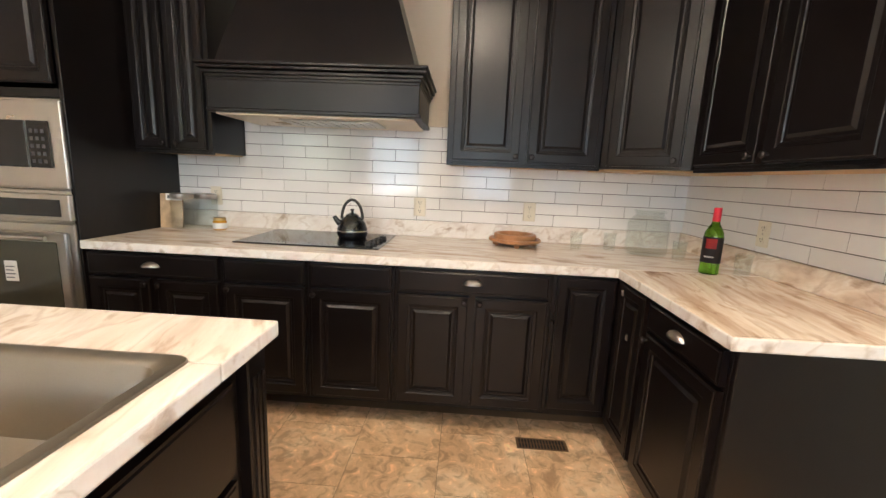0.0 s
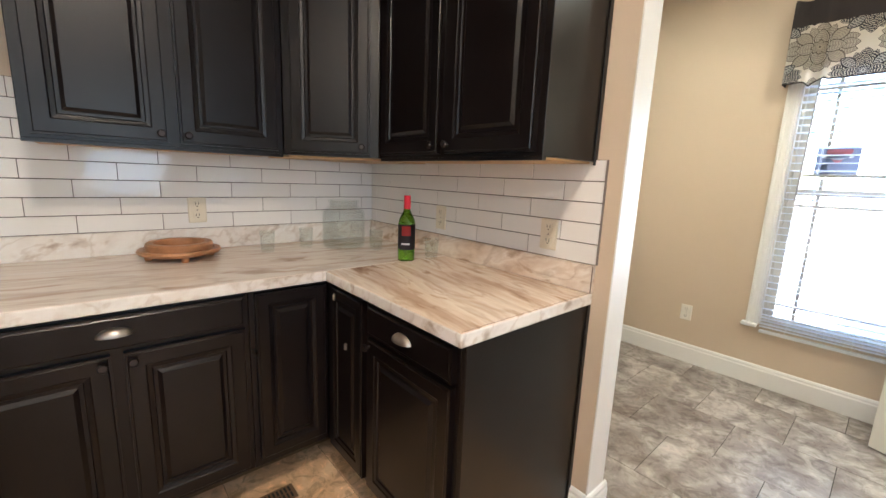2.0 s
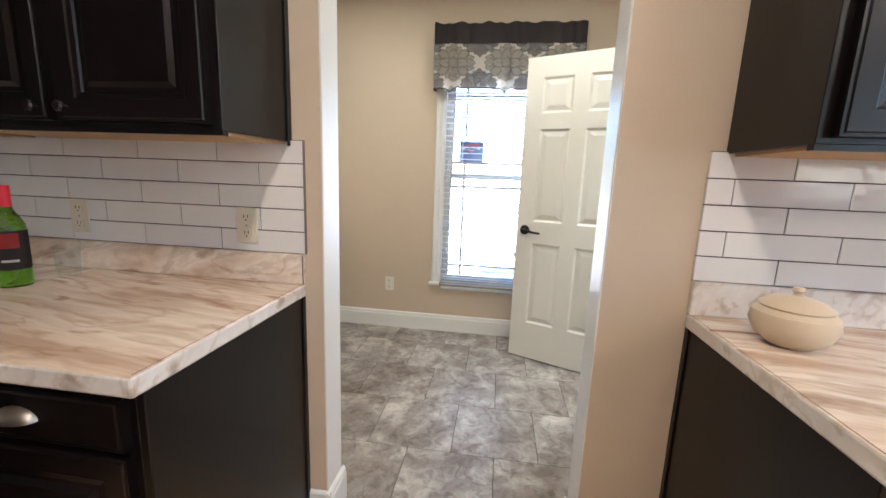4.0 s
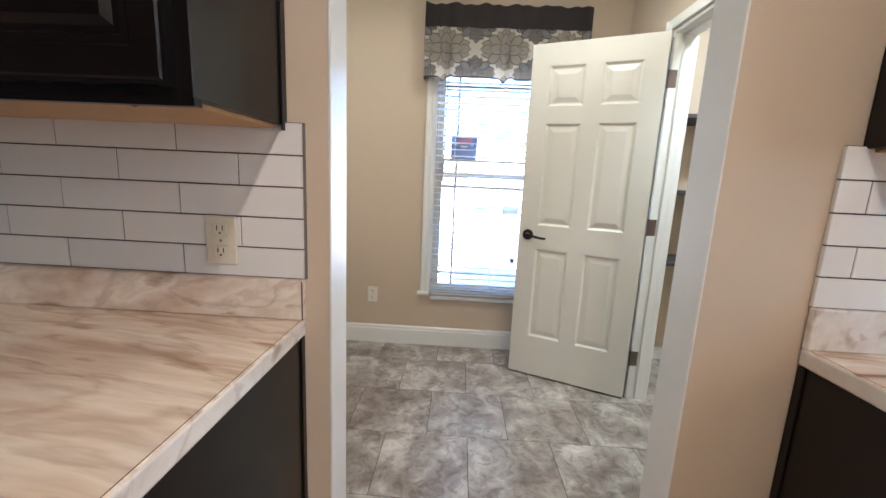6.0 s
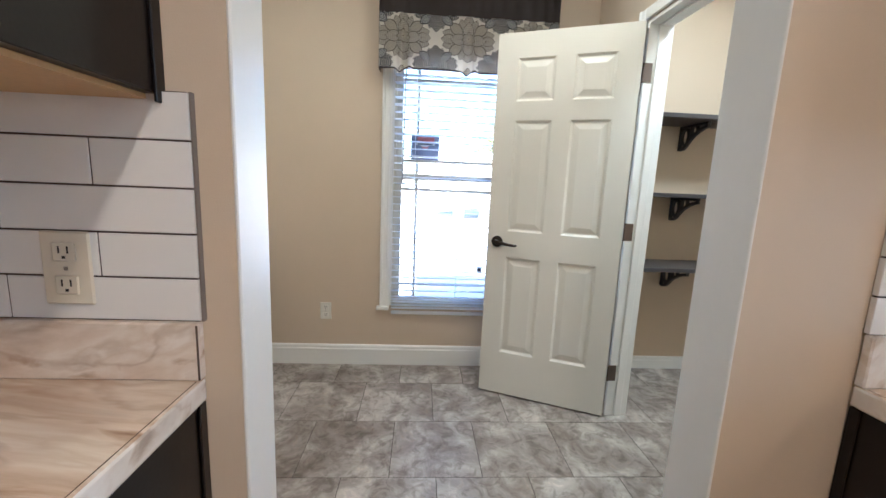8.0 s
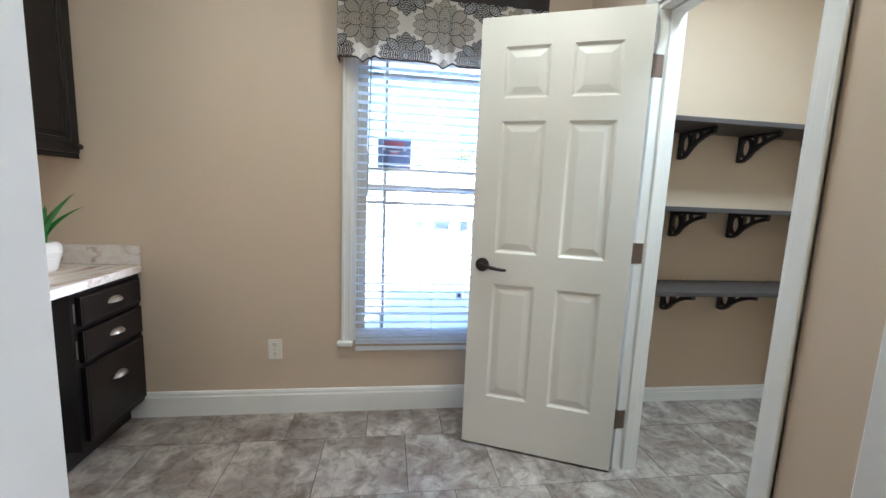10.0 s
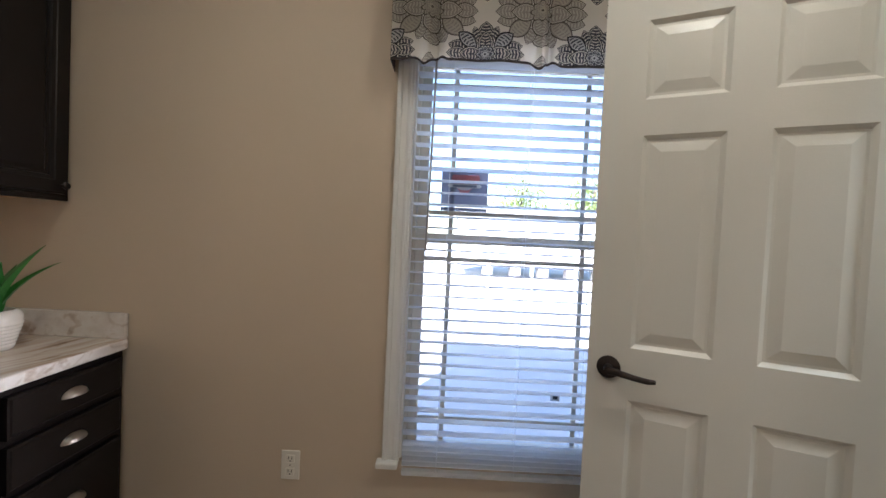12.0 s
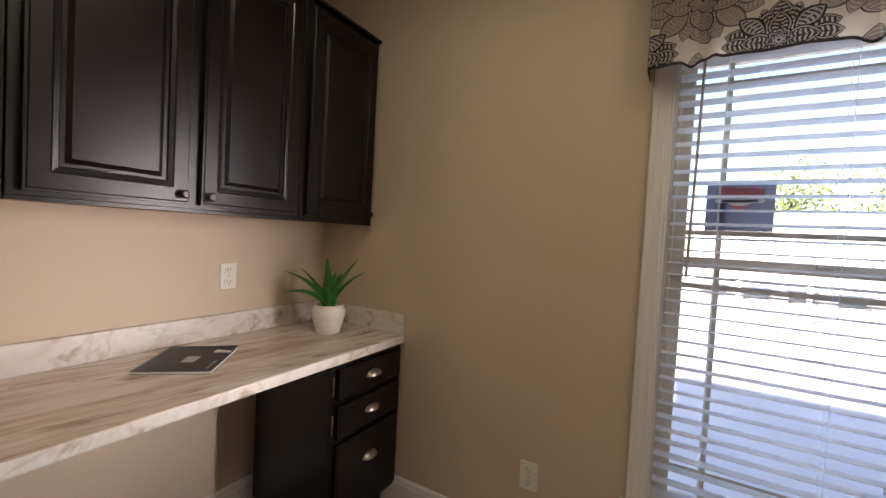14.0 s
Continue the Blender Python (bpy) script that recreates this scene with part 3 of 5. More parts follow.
bb = bmesh.new()
base_run(bb, XW, PX1 * 0 + YP, XW, YB, -1, 0)
base_run(bb, XN, YB, XW - 0.015, YB, 0, -1)
base_run(bb, XN, OP1, XN, YB - 0.015, 1, 0)
base_run(bb, XN, YP + 0.015, XN, OP0, 1, 0)
base_run(bb, XN, YP, PX0 - 0.06, YP, 0, 1)
base_run(bb, PX1 + 0.065, YP, XW - 0.015, YP, 0, 1)
base_run(bb, XK - 0.013, OP1 - 0.006, XN + 0.015, OP1 - 0.006, 0, -1)
base_run(bb, XK, OP1 - 0.02, XK, 1.325, -1, 0)
base_run(bb, XK - 0.013, OP0 + 0.006, XN + 0.015, OP0 + 0.006, 0, 1)
base_run(bb, XK, OP0 + 0.02, XK, 0.13, -1, 0)
tagged(part("baseboard", bb, M_TRIM), "white moulded baseboard along the walls", "baseboard", kind="structure")
bp = bmesh.new()
base_run(bp, XW, -1.56, XW, YP - 0.12, -1, 0, 0.09)
base_run(bp, XN, -1.56, XW - 0.015, -1.56, 0, 1, 0.09)
tagged(part("baseboard", bp, M_TRIM), "white baseboard in the pantry", "baseboard", kind="structure")


def casing(bm, x0, x1, y, top, face, w=0.058):
    """A stepped flat casing round a doorway in a wall across y."""
    def stick(a0, a1, z0, z1):
        box(bm, a0, a1, min(y, y + face * 0.016), max(y, y + face * 0.016), z0, z1, 0.004)
    stick(x0 - w, x0 - 0.004, 0, top + w)
    stick(x1 + 0.004, x1 + w, 0, top + w)
    stick(x0 - 0.004, x1 + 0.004, top + 0.004, top + w)
    box(bm, x0 - w, x0 - w + 0.016, min(y, y + face * 0.021), max(y, y + face * 0.021), 0, top + w + 0.001, 0.003)
    box(bm, x1 + w - 0.016, x1 + w, min(y, y + face * 0.021), max(y, y + face * 0.021), 0, top + w + 0.001, 0.003)


jm = bmesh.new()
for a, b in ((PX0, PX0 + 0.018), (PX1 - 0.018, PX1)):
    box(jm, a - (0.001 if a == PX0 else 0), b + (0.001 if a != PX0 else 0), YP - 0.122, YP + 0.002, 0, PH, 0.002)
box(jm, PX0 + 0.018, PX1 - 0.018, YP - 0.122, YP + 0.002, PH - 0.018, PH, 0.002)
for a, b in ((PX0 + 0.018, PX0 + 0.029), (PX1 - 0.029, PX1 - 0.018)):
    box(jm, a, b, YP - 0.085, YP - 0.045, 0, PH - 0.018, 0.003)
box(jm, PX0 + 0.029, PX1 - 0.029, YP - 0.085, YP - 0.045, PH - 0.029, PH - 0.018, 0.003)
frame_ob = tagged(part("door_frame_1", jm, M_TRIM), "white painted pantry door frame with stop moulding", "door frame", kind="structure")
part("casing", one(casing, PX0, PX1, YP, PH, 1), M_TRIM, frame_ob)
part("casing", one(casing, PX0, PX1, YP - 0.12, PH, -1), M_TRIM, frame_ob)

# ---- kinds of thing ----


def panel_face(bm, w, h, y, t=0.02, stile=0.055, x=0.0, z=0.0):
    """A raised-panel cabinet front, its back at y and its face t before it."""
    f = box(bm, x, x + w, y - t, y, z, z + h)
    front = f[2]
    for th, dp in ((0.003, 0.002), (0.006, 0.0), (0.003, 0.003), (stile - 0.016, 0.0), (0.004, -0.003), (0.012, -0.002), (0.003, -0.005), (0.010, 0.0), (0.012, 0.0075)):
        bmesh.ops.inset_region(bm, faces=[front], thickness=th, depth=dp, use_even_offset=True)


def slab_face(bm, w, h, y, t=0.02, x=0.0, z=0.0):
    f = box(bm, x, x + w, y - t, y, z, z + h)
    for th, dp in ((0.003, 0.002), (0.007, 0.0), (0.004, 0.003)):
        bmesh.ops.inset_region(bm, faces=[f[2]], thickness=th, depth=dp, use_even_offset=True)


def cup_pull(bm, x, y, z, w=0.045):
    """A bin pull: half a flattened dome, open below."""
    seg, rings = 14, 6
    rows = []
    for i in range(rings + 1):
        a = math.pi / 2 * i / rings
        rows.append([bm.verts.new((x + w * math.cos(b) * math.cos(a) if i < rings else x, y - 0.026 * math.sin(a) - 0.001, z - 0.010 + 0.026 * math.sin(b) * math.cos(a) if i < rings else z - 0.010)) for b in [math.pi * k / seg for k in range(seg + 1)]])
    for p, q in zip(rows, rows[1:]):
        for k in range(seg):
            bm.faces.new((p[k], p[k + 1], q[k + 1], q[k]))
    bmesh.ops.remove_doubles(bm, verts=bm.verts, dist=0.0005)
    bmesh.ops.solidify(bm, geom=bm.faces[:], thickness=0.0022)


def knob(bm, x, y, z):
    lathe(bm, [(0.0, -0.0), (0.006, -0.0), (0.005, 0.010), (0.013, 0.014), (0.014, 0.020), (0.010, 0.025), (0, 0.026)], 14)
    bmesh.ops.rotate(bm, verts=bm.verts, matrix=Matrix.Rotation(radians(90), 3, "X"))
    bmesh.ops.translate(bm, verts=bm.verts, vec=(x, y, z))


def clip_hinge(bm, x, y, z):
    box(bm, x - 0.007, x + 0.007, y - 0.005, y, z - 0.014, z + 0.014, 0.002)
    tube(bm, [(x, y - 0.006, z - 0.011), (x, y - 0.006, z + 0.011)], 0.004, 8)


def base_cabinet(m, w, label, doors=2, drawer=True, depth=0.60, handle=True, height=0.868, toe=0.135, back=0.20, group="base cabinets"):
    """Face frame at y 0, depth behind it; local x runs along the front."""
    e = empty("base_cabinet", m, label, "cabinet", group)
    bm = bmesh.new()
    box(bm, 0.0005, w - 0.0005, 0, depth, toe, height, 0.0015)
    part("body", bm, M_BLACK, e)
    part("toe_kick", one(box, 0.001, w - 0.001, back, back + 0.015, 0, toe), M_TOE, e)
    top = height - 0.012
    if drawer:
        d = part("drawer_front", one(slab_face, w - 0.03, 0.106, 0, x=0.015, z=top - 0.108), M_BLACK, e)
        if handle:
            part("cup_pull", one(cup_pull, w / 2, -0.024, top - 0.050), M_NICKEL, d, "nickel cup pull", True)
        dz = top - 0.122
    else:
        dz = top - 0.005
    gap = 0.03 if doors == 2 else 0.0
    dw = (w - 0.03 - gap) / doors
    for i in range(doors):
        x = 0.015 + i * (dw + gap)
        dr = part("door", one(panel_face, dw, dz - toe - 0.02, 0, x=x, z=toe + 0.02), M_BLACK, e)
        hx = x + (dw - 0.02 if i == 0 and doors == 2 else 0.02)
        part("knob", one(knob, hx, -0.023, dz - 0.025), M_BRONZE, dr, "dark bronze knob", True)
    return e


def wall_cabinet(m, w, h, label, doors=2, depth=0.31, stile=0.055, group="wall cabinets", knob_side=0, scribe=False):
    e = empty("wall_cabinet", m, label, "cabinet", group)
    bm = bmesh.new()
    box(bm, 0.0005, w - 0.0005, 0, depth, 0.012, h, 0.0015)
    part("body", bm, M_BLACK, e)
    part("bottom_rail", one(box, 0.0005, w - 0.0005, 0.0, 0.018, 0, 0.0118), M_BLACK, e)
    und = part("underside", one(box, 0.018, w - 0.018, 0.02, depth - 0.002, 0.004, 0.0115), M_INNER, e, "bare honey-coloured wood underside")
    for sx in (0.13, w * 0.52, w - 0.13):
        part("screw_head", one(lathe, [(0, 0.0025), (0.0035, 0.0028), (0.0042, 0.0038)], 10, (sx, 0.045, 0)), M_SLOT, und)
    part("scribe_strip", one(box, w - 0.0003, w + 0.0045, depth - 0.022, depth - 0.0005, -0.001, h, 0.001), M_BLACK, e) if scribe else None
    gap = 0.035 if doors == 2 else 0.0
    dw = (w - 0.05 - gap) / doors
    for i in range(doors):
        x = 0.025 + i * (dw + gap)
        dr = part("door", one(panel_face, dw, h - 0.05, 0, x=x, z=0.025, stile=stile), M_BLACK, e)
        inner = (i == 0 and doors == 2) or (doors == 1 and knob_side)
        part("knob", one(knob, x + (dw - 0.024 if inner else 0.024), -0.023, 0.025 + 0.03), M_BRONZE, dr, "dark bronze knob", True)
    return e


def outlet(m, mat, label):
    e = empty("outlet", m, label, "outlet", "wall outlets")
    part("plate", one(box, -0.037, 0.037, -0.006, 0, -0.058, 0.058, 0.003), mat, e)
    for z in (-0.026, 0.026):
        s = part("socket", one(box, -0.017, 0.017, -0.0085, -0.0062, z - 0.015, z + 0.015, 0.002), mat, e)
        for x in (-0.0065, 0.0065):
            part("slot", one(box, x - 0.0012, x + 0.0012, -0.0090, -0.0086, z - 0.002, z + 0.009), M_SLOT, s)
        part("slot", one(box, -0.0025, 0.0025, -0.0090, -0.0086, z - 0.010, z - 0.006), M_SLOT, s)
    part("screw", one(box, -0.003, 0.003, -0.0072, -0.0062, -0.003, 0.003, 0.001), M_NICKEL, e)
    return e


RZ_E = -90     # a front that faces -x

# ---- kitchen cabinets ----
FY, FX = 2.105, 0.995
base_cabinet(pose(-1.575, FY, 0), 0.685, "black raised-panel base cabinet with a wide drawer", 2, depth=0.68, toe=0.162, back=0.255)
base_cabinet(pose(-0.89, FY, 0), 0.42, "black base cabinet under the cooktop", 1, handle=False, depth=0.68, toe=0.162, back=0.255)
base_cabinet(pose(-0.47, FY, 0), 0.42, "black base cabinet under the cooktop", 1, handle=False, depth=0.68, toe=0.162, back=0.255)
base_cabinet(pose(-0.05, FY, 0), 0.735, "black raised-panel base cabinet with a nickel cup pull", 2, depth=0.68, toe=0.162, back=0.255)

cc = empty("corner_cabinet", pose(0.685, FY, 0), "black corner base cabinet with folding doors", "cabinet")
bm = bmesh.new()
box(bm, 0.0005, 0.30, 0.0, 0.68, 0.160, 0.868, 0.0015)
box(bm, 0.311, 0.60, -0.03 - 0.28, 0.68, 0.135, 0.868, 0.0015)
part("body", bm, M_BLACK, cc)
part("toe_kick", one(box, 0.001, 0.511, 0.255, 0.27, 0, 0.160), M_TOE, cc)
part("toe_kick", one(box, 0.511, 0.525, -0.31, 0.254, 0, 0.135), M_TOE, cc)
d1 = part("door", one(panel_face, 0.265, 0.66, 0, x=0.02, z=0.195, stile=0.05), M_BLACK, cc)
d2 = part("door", one(panel_face, 0.265, 0.70, 0, z=0.155, stile=0.05), M_BLACK, cc, m=pose(0.311, -0.03, 0, 0, 0, RZ_E))
for hx, z in ((0.062, 0.818), (0.155, 0.65)):
    part("hinge", one(clip_hinge, hx, -0.024, z), M_NICKEL, d2, "bright metal hinge")

base_cabinet(pose(FX, 1.795 - 0.005, 0, 0, 0, RZ_E), 0.462, "black base cabinet at the end of the counter", 1, depth=0.60)
ep = bmesh.new()
box(ep, FX - 0.002, XK - 0.001, 1.3085, 1.327, 0.0, 0.868, 0.002)
epn = tagged(part("end_panel", ep, M_BLACK), "black painted end panel of the cabinet run", "panel")
part("scribe_strip", one(box, XK - 0.022, XK - 0.0015, 1.3035, 1.3082, 0.0, 0.866, 0.0015), M_BLACK, epn)
# second counter, across the doorway
base_cabinet(pose(FX, 0.110, 0, 0, 0, RZ_E), 0.60, "black base cabinet beyond the doorway", 1, depth=0.60)
ep = bmesh.new()
box(ep, FX - 0.002, XK - 0.001, 0.1105, 0.128, 0.0, 0.868, 0.002)
epn = tagged(part("end_panel", ep, M_BLACK), "black painted end panel of the cabinet run", "panel")
part("scribe_strip", one(box, XK - 0.022, XK - 0.0015, 0.1283, 0.1330, 0.0, 0.866, 0.0015), M_BLACK, epn)
base_cabinet(pose(FX, -0.4905, 0, 0, 0, RZ_E), 0.60, "black base cabinet beyond the doorway", 2, depth=0.60)

# upper cabinets
UZ, UH = 1.348, 1.03
wall_cabinet(pose(0.150, 2.455, UZ), 0.80, UH, "black raised-panel double wall cabinet", 2, YB - 2.456)
diag = empty("corner_wall_cabinet", pose(0, 0, UZ), "black diagonal corner wall cabinet", "cabinet")
A, B = Vector((0.955, 2.455)), Vector((1.285, 2.215))
bm = bmesh.new()
prism(bm, [(A.x, A.y), (B.x, B.y), (XK - 0.001, B.y), (XK - 0.001, YB - 0.001), (A.x, YB - 0.001)], 2, 0.012, UH)
part("body", bm, M_BLACK, diag)
bm = bmesh.new()
prism(bm, [(A.x + 0.03, A.y + 0.03), (B.x + 0.03, B.y + 0.03), (XK - 0.02, B.y + 0.03), (XK - 0.02, YB - 0.02), (A.x + 0.03, YB - 0.02)], 2, 0.002, 0.0118)
part("underside", bm, M_INNER, diag, "bare honey-coloured wood underside")
ang = math.degrees(math.atan2(B.y - A.y, B.x - A.x))
dl = (B - A).length
dr = part("door", one(panel_face, dl - 0.07, UH - 0.05, 0, x=0.03, z=0.025), M_BLACK, diag, m=pose(A.x, A.y, 0, 0, 0, ang))
part("knob", one(knob, dl - 0.07, -0.023, 0.055), M_BRONZE, dr, "dark bronze knob", True)
wall_cabinet(pose(1.292, 2.205, UZ, 0, 0, RZ_E), 0.865, UH, "black double wall cabinet beside the doorway", 2, XK - 1.293, scribe=True)
wall_cabinet(pose(1.292, 0.098, UZ, 0, 0, RZ_E), 0.80, UH, "black wall cabinet beyond the doorway", 2, XK - 1.293)
wall_cabinet(pose(-1.574, 2.455, UZ), 0.444, UH, "black narrow double wall cabinet beside the oven tower", 2, YB - 2.456, 0.045)

# counters
ZT = 0.91


def top_slab(bm, x0, x1, y0, y1, z0=0.868, z1=ZT):
    box(bm, x0, x1, y0, y1, z0, z1, 0.006, 2)


ct = empty("countertop", pose(0, 0, 0), "cream and tan stone-look laminate countertop round the corner", "countertop")
edged("slab", one(top_slab, -1.574, XK - 0.002, 2.072, YB - 0.002), M_LAM_X, ct, M_LAM_E)
edged("slab", one(top_slab, 0.963, XK - 0.002, 1.300, 2.0715), M_LAM_Y, ct, M_LAM_E)
part("backsplash", one(box, -1.574, XK - 0.022, YB - 0.021, YB - 0.002, ZT, 1.009, 0.003), M_LAM_E, ct)
part("backsplash", one(box, XK - 0.021, XK - 0.002, 1.300, YB - 0.0215, ZT, 1.009, 0.003), M_LAM_S, ct)
part("edge_seam", one(box, 0.972, XK - 0.0225, 1.3062, 1.3076, ZT - 0.001, ZT + 0.0004), M_SEAM, ct, "thin dark laminate seam")
part("edge_seam", one(box, XK - 0.0215, XK - 0.0203, 1.3005, 1.3035, ZT + 0.002, 1.006), M_SEAM, ct)
c2 = empty("countertop", pose(0, 0, 0), "cream and tan stone-look laminate countertop past the doorway", "countertop")
edged("slab", one(top_slab, 0.963, XK - 0.002, -1.1, 0.136), M_LAM_Y, c2, M_LAM_E)
part("backsplash", one(box, XK - 0.021, XK - 0.002, -1.1, 0.136, ZT, 1.009, 0.003), M_LAM_E, c2)
part("edge_seam", one(box, 0.972, XK - 0.0225, 0.1284, 0.1298, ZT - 0.001, ZT + 0.0004), M_SEAM, c2, "thin dark laminate seam")

# range hood
HC = -0.51
hood = empty("range_hood", pose(HC, 0, 0), "black wooden range hood with stepped crown moulding", "range hood")
HY = 2.29
bm = bmesh.new()
box(bm, -0.525, 0.525, HY, YB - 0.001, 1.565, 1.72, 0.002)
part("apron", bm, M_BLACK, hood)
bm = bmesh.new()
for dz, o in ((0.0, 0.003), (0.014, 0.010), (0.030, 0.020), (0.050, 0.034), (0.068, 0.042)):
    box(bm, -0.525 - o, 0.525 + o, HY - o, YB - 0.001, 1.705 + dz, 1.705 + dz + 0.0155, 0.003)
part("crown", bm, M_BLACK, hood)
bm = bmesh.new()
box(bm, -0.535, 0.535, HY - 0.01, YB - 0.001, 1.556, 1.575, 0.004)
part("bottom_moulding", bm, M_BLACK, hood)
bm = bmesh.new()
lo = [bm.verts.new(p) for p in ((-0.50, HY + 0.02, 1.789), (0.50, HY + 0.02, 1.789), (0.50, YB - 0.001, 1.789), (-0.50, YB - 0.001, 1.789))]
hi = [bm.verts.new(p) for p in ((-0.245, HY + 0.20, ZC - 0.002), (0.245, HY + 0.20, ZC - 0.002), (0.245, YB - 0.001, ZC - 0.002), (-0.245, YB - 0.001, ZC - 0.002))]
for i in range(4):
    bm.faces.new((lo[i], lo[(i + 1) % 4], hi[(i + 1) % 4], hi[i]))
bm.faces.new(lo[::-1])
bm.faces.new(hi)
part("chimney", bm, M_BLACK, hood)
part("underside", one(box, -0.50, 0.50, HY + 0.02, YB - 0.03, 1.546, 1.5555, 0.002), M_CREAM, hood, "cream painted underside")
ins = part("vent_insert", one(box, -0.22, 0.30, HY + 0.10, HY + 0.33, 1.538, 1.5455, 0.003), M_STEEL, hood, "metal vent insert")
for i in range(9):
    part("slat", one(box, -0.20 + i * 0.052, -0.16 + i * 0.052, HY + 0.12, HY + 0.31, 1.534, 1.5375), M_STEEL, ins)

# cooktop
ck = empty("cooktop", pose(0, 0, ZT), "black glass electric cooktop with four knobs", "cooktop")
part("glass_top", one(box, -0.905, -0.155, 2.215, 2.715, 0.0005, 0.0085, 0.003), M_BLKGLASS, ck)
for i, (x, y) in enumerate(((-0.225, 2.30), (-0.215, 2.37), (-0.205, 2.44), (-0.195, 2.51))):
    bm = bmesh.new()
    lathe(bm, [(0, 0.0086), (0.021, 0.0086), (0.019, 0.024), (0.016, 0.027), (0, 0.027)], 16, (x, y, 0))
    box(bm, x - 0.003, x + 0.003, y - 0.017, y + 0.017, 0.027, 0.032, 0.001)
    part("knob", bm, M_PLASTIC, ck, smooth=True)

# oven tower
TX0, TX1, TY = -2.36, -1.5755, 2.085
tw = empty("oven_tower", pose(0, 0, 0), "tall black cabinet housing the wall oven and microwave", "cabinet")
for nm, b in (("side", (TX0, TX0 + 0.02, TY, YB - 0.001, 0.1, 2.45)), ("side", (TX1 - 0.02, TX1, TY, YB - 0.001, 0.1, 2.45)), ("back", (TX0 + 0.0205, TX1 - 0.0205, YB - 0.02, YB - 0.001, 0.1, 2.45)),
              ("top", (TX0 + 0.0205, TX1 - 0.0205, TY, YB - 0.0205, 2.43, 2.45)), ("base", (TX0 + 0.0205, TX1 - 0.0205, TY, YB - 0.0205, 0.1, 0.34)), ("shelf", (TX0 + 0.0205, TX1 - 0.0205, TY, YB - 0.0205, 1.56, 1.60))):
    part(nm, one(box, *b, 0.001), M_BLACK, tw)
part("toe_kick", one(box, TX0 + 0.001, TX1 - 0.001, TY + 0.10, TY + 0.11, 0, 0.0995), M_TOE, tw)
for x in (TX0 + 0.02, TX0 + 0.40):
    d = part("door", one(panel_face, 0.355, 0.78, TY, x=x, z=1.62), M_BLACK, tw)
    part("knob", one(knob, x + (0.33 if x < -2.2 else 0.025), TY - 0.023, 1.66), M_BRONZE, d, "dark bronze knob", True)
part("drawer_front", one(slab_face, 0.73, 0.2, TY, x=TX0 + 0.027, z=0.12), M_BLACK, tw)
ov = empty("wall_oven", pose(0, 0, 0), "stainless steel wall oven with a dark glass door", "oven")
OX0, OX1 = TX0 + 0.022, TX1 - 0.022
part("housing", one(box, OX0, OX1, TY + 0.002, TY + 0.5, 0.345, 1.14), M_STEEL, ov)
part("trim_frame", one(box, OX0 - 0.012, OX1 + 0.012, TY - 0.018, TY + 0.0015, 0.345, 0.985, 0.004), M_STEEL, ov)
od = part("oven_door", one(box, OX0 + 0.01, OX1 - 0.010, TY - 0.045, TY - 0.0185, 0.36, 0.945, 0.006), M_STEEL, ov)
part("window", one(box, OX0 + 0.07, OX1 - 0.055, TY - 0.0475, TY - 0.0452, 0.42, 0.90, 0.002), M_OVENGLASS, od, "dark oven glass")
part("sticker", one(box, -1.93, -1.865, TY - 0.049, TY - 0.0477, 0.70, 0.80), M_PAPER, od, "white paper energy label")
for i in range(4):
    part("print_bar", one(box, -1.925, -1.885 + 0.008 * (i % 2), TY - 0.0496, TY - 0.0491, 0.715 + i * 0.018, 0.720 + i * 0.018), M_SIGN, od)
part("handle", one(tube, [(OX0 + 0.06, TY - 0.09, 0.925), (OX1 - 0.06, TY - 0.09, 0.925)], 0.011), M_STEEL, od, smooth=True)
cp = part("control_panel", one(box, OX0 - 0.012, OX1 + 0.012, TY - 0.03, TY + 0.0015, 1.0, 1.125, 0.004), M_STEEL, ov)
part("display", one(box, OX0 + 0.05, OX1 - 0.03, TY - 0.0325, TY - 0.0302, 1.02, 1.10), M_BLKGLASS, cp)
mw = empty("microwave", pose(0, 0, 0), "built-in stainless steel microwave with a dark window", "microwave")
part("housing", one(box, OX0, OX1, TY + 0.002, TY + 0.45, 1.145, 1.555), M_STEEL, mw)
part("trim_frame", one(box, OX0 - 0.012, OX1 + 0.012, TY - 0.02, TY + 0.0015, 1.150, 1.545, 0.004), M_STEEL, mw)
part("window", one(box, OX0 + 0.06, OX1 - 0.16, TY - 0.026, TY - 0.0205, 1.245, 1.455, 0.003), M_BLKGLASS, mw)
kp = part("keypad", one(box, OX1 - 0.155, OX1 - 0.045, TY - 0.0255, TY - 0.0205, 1.245, 1.455, 0.003), M_BLKGLASS, mw)
for i in range(5):
    for j in range(3):
        part("button", one(box, OX1 - 0.14 + j * 0.028, OX1 - 0.125 + j * 0.028, TY - 0.027, TY - 0.0256, 1.265 + i * 0.034, 1.282 + i * 0.034), M_SHELF, kp)

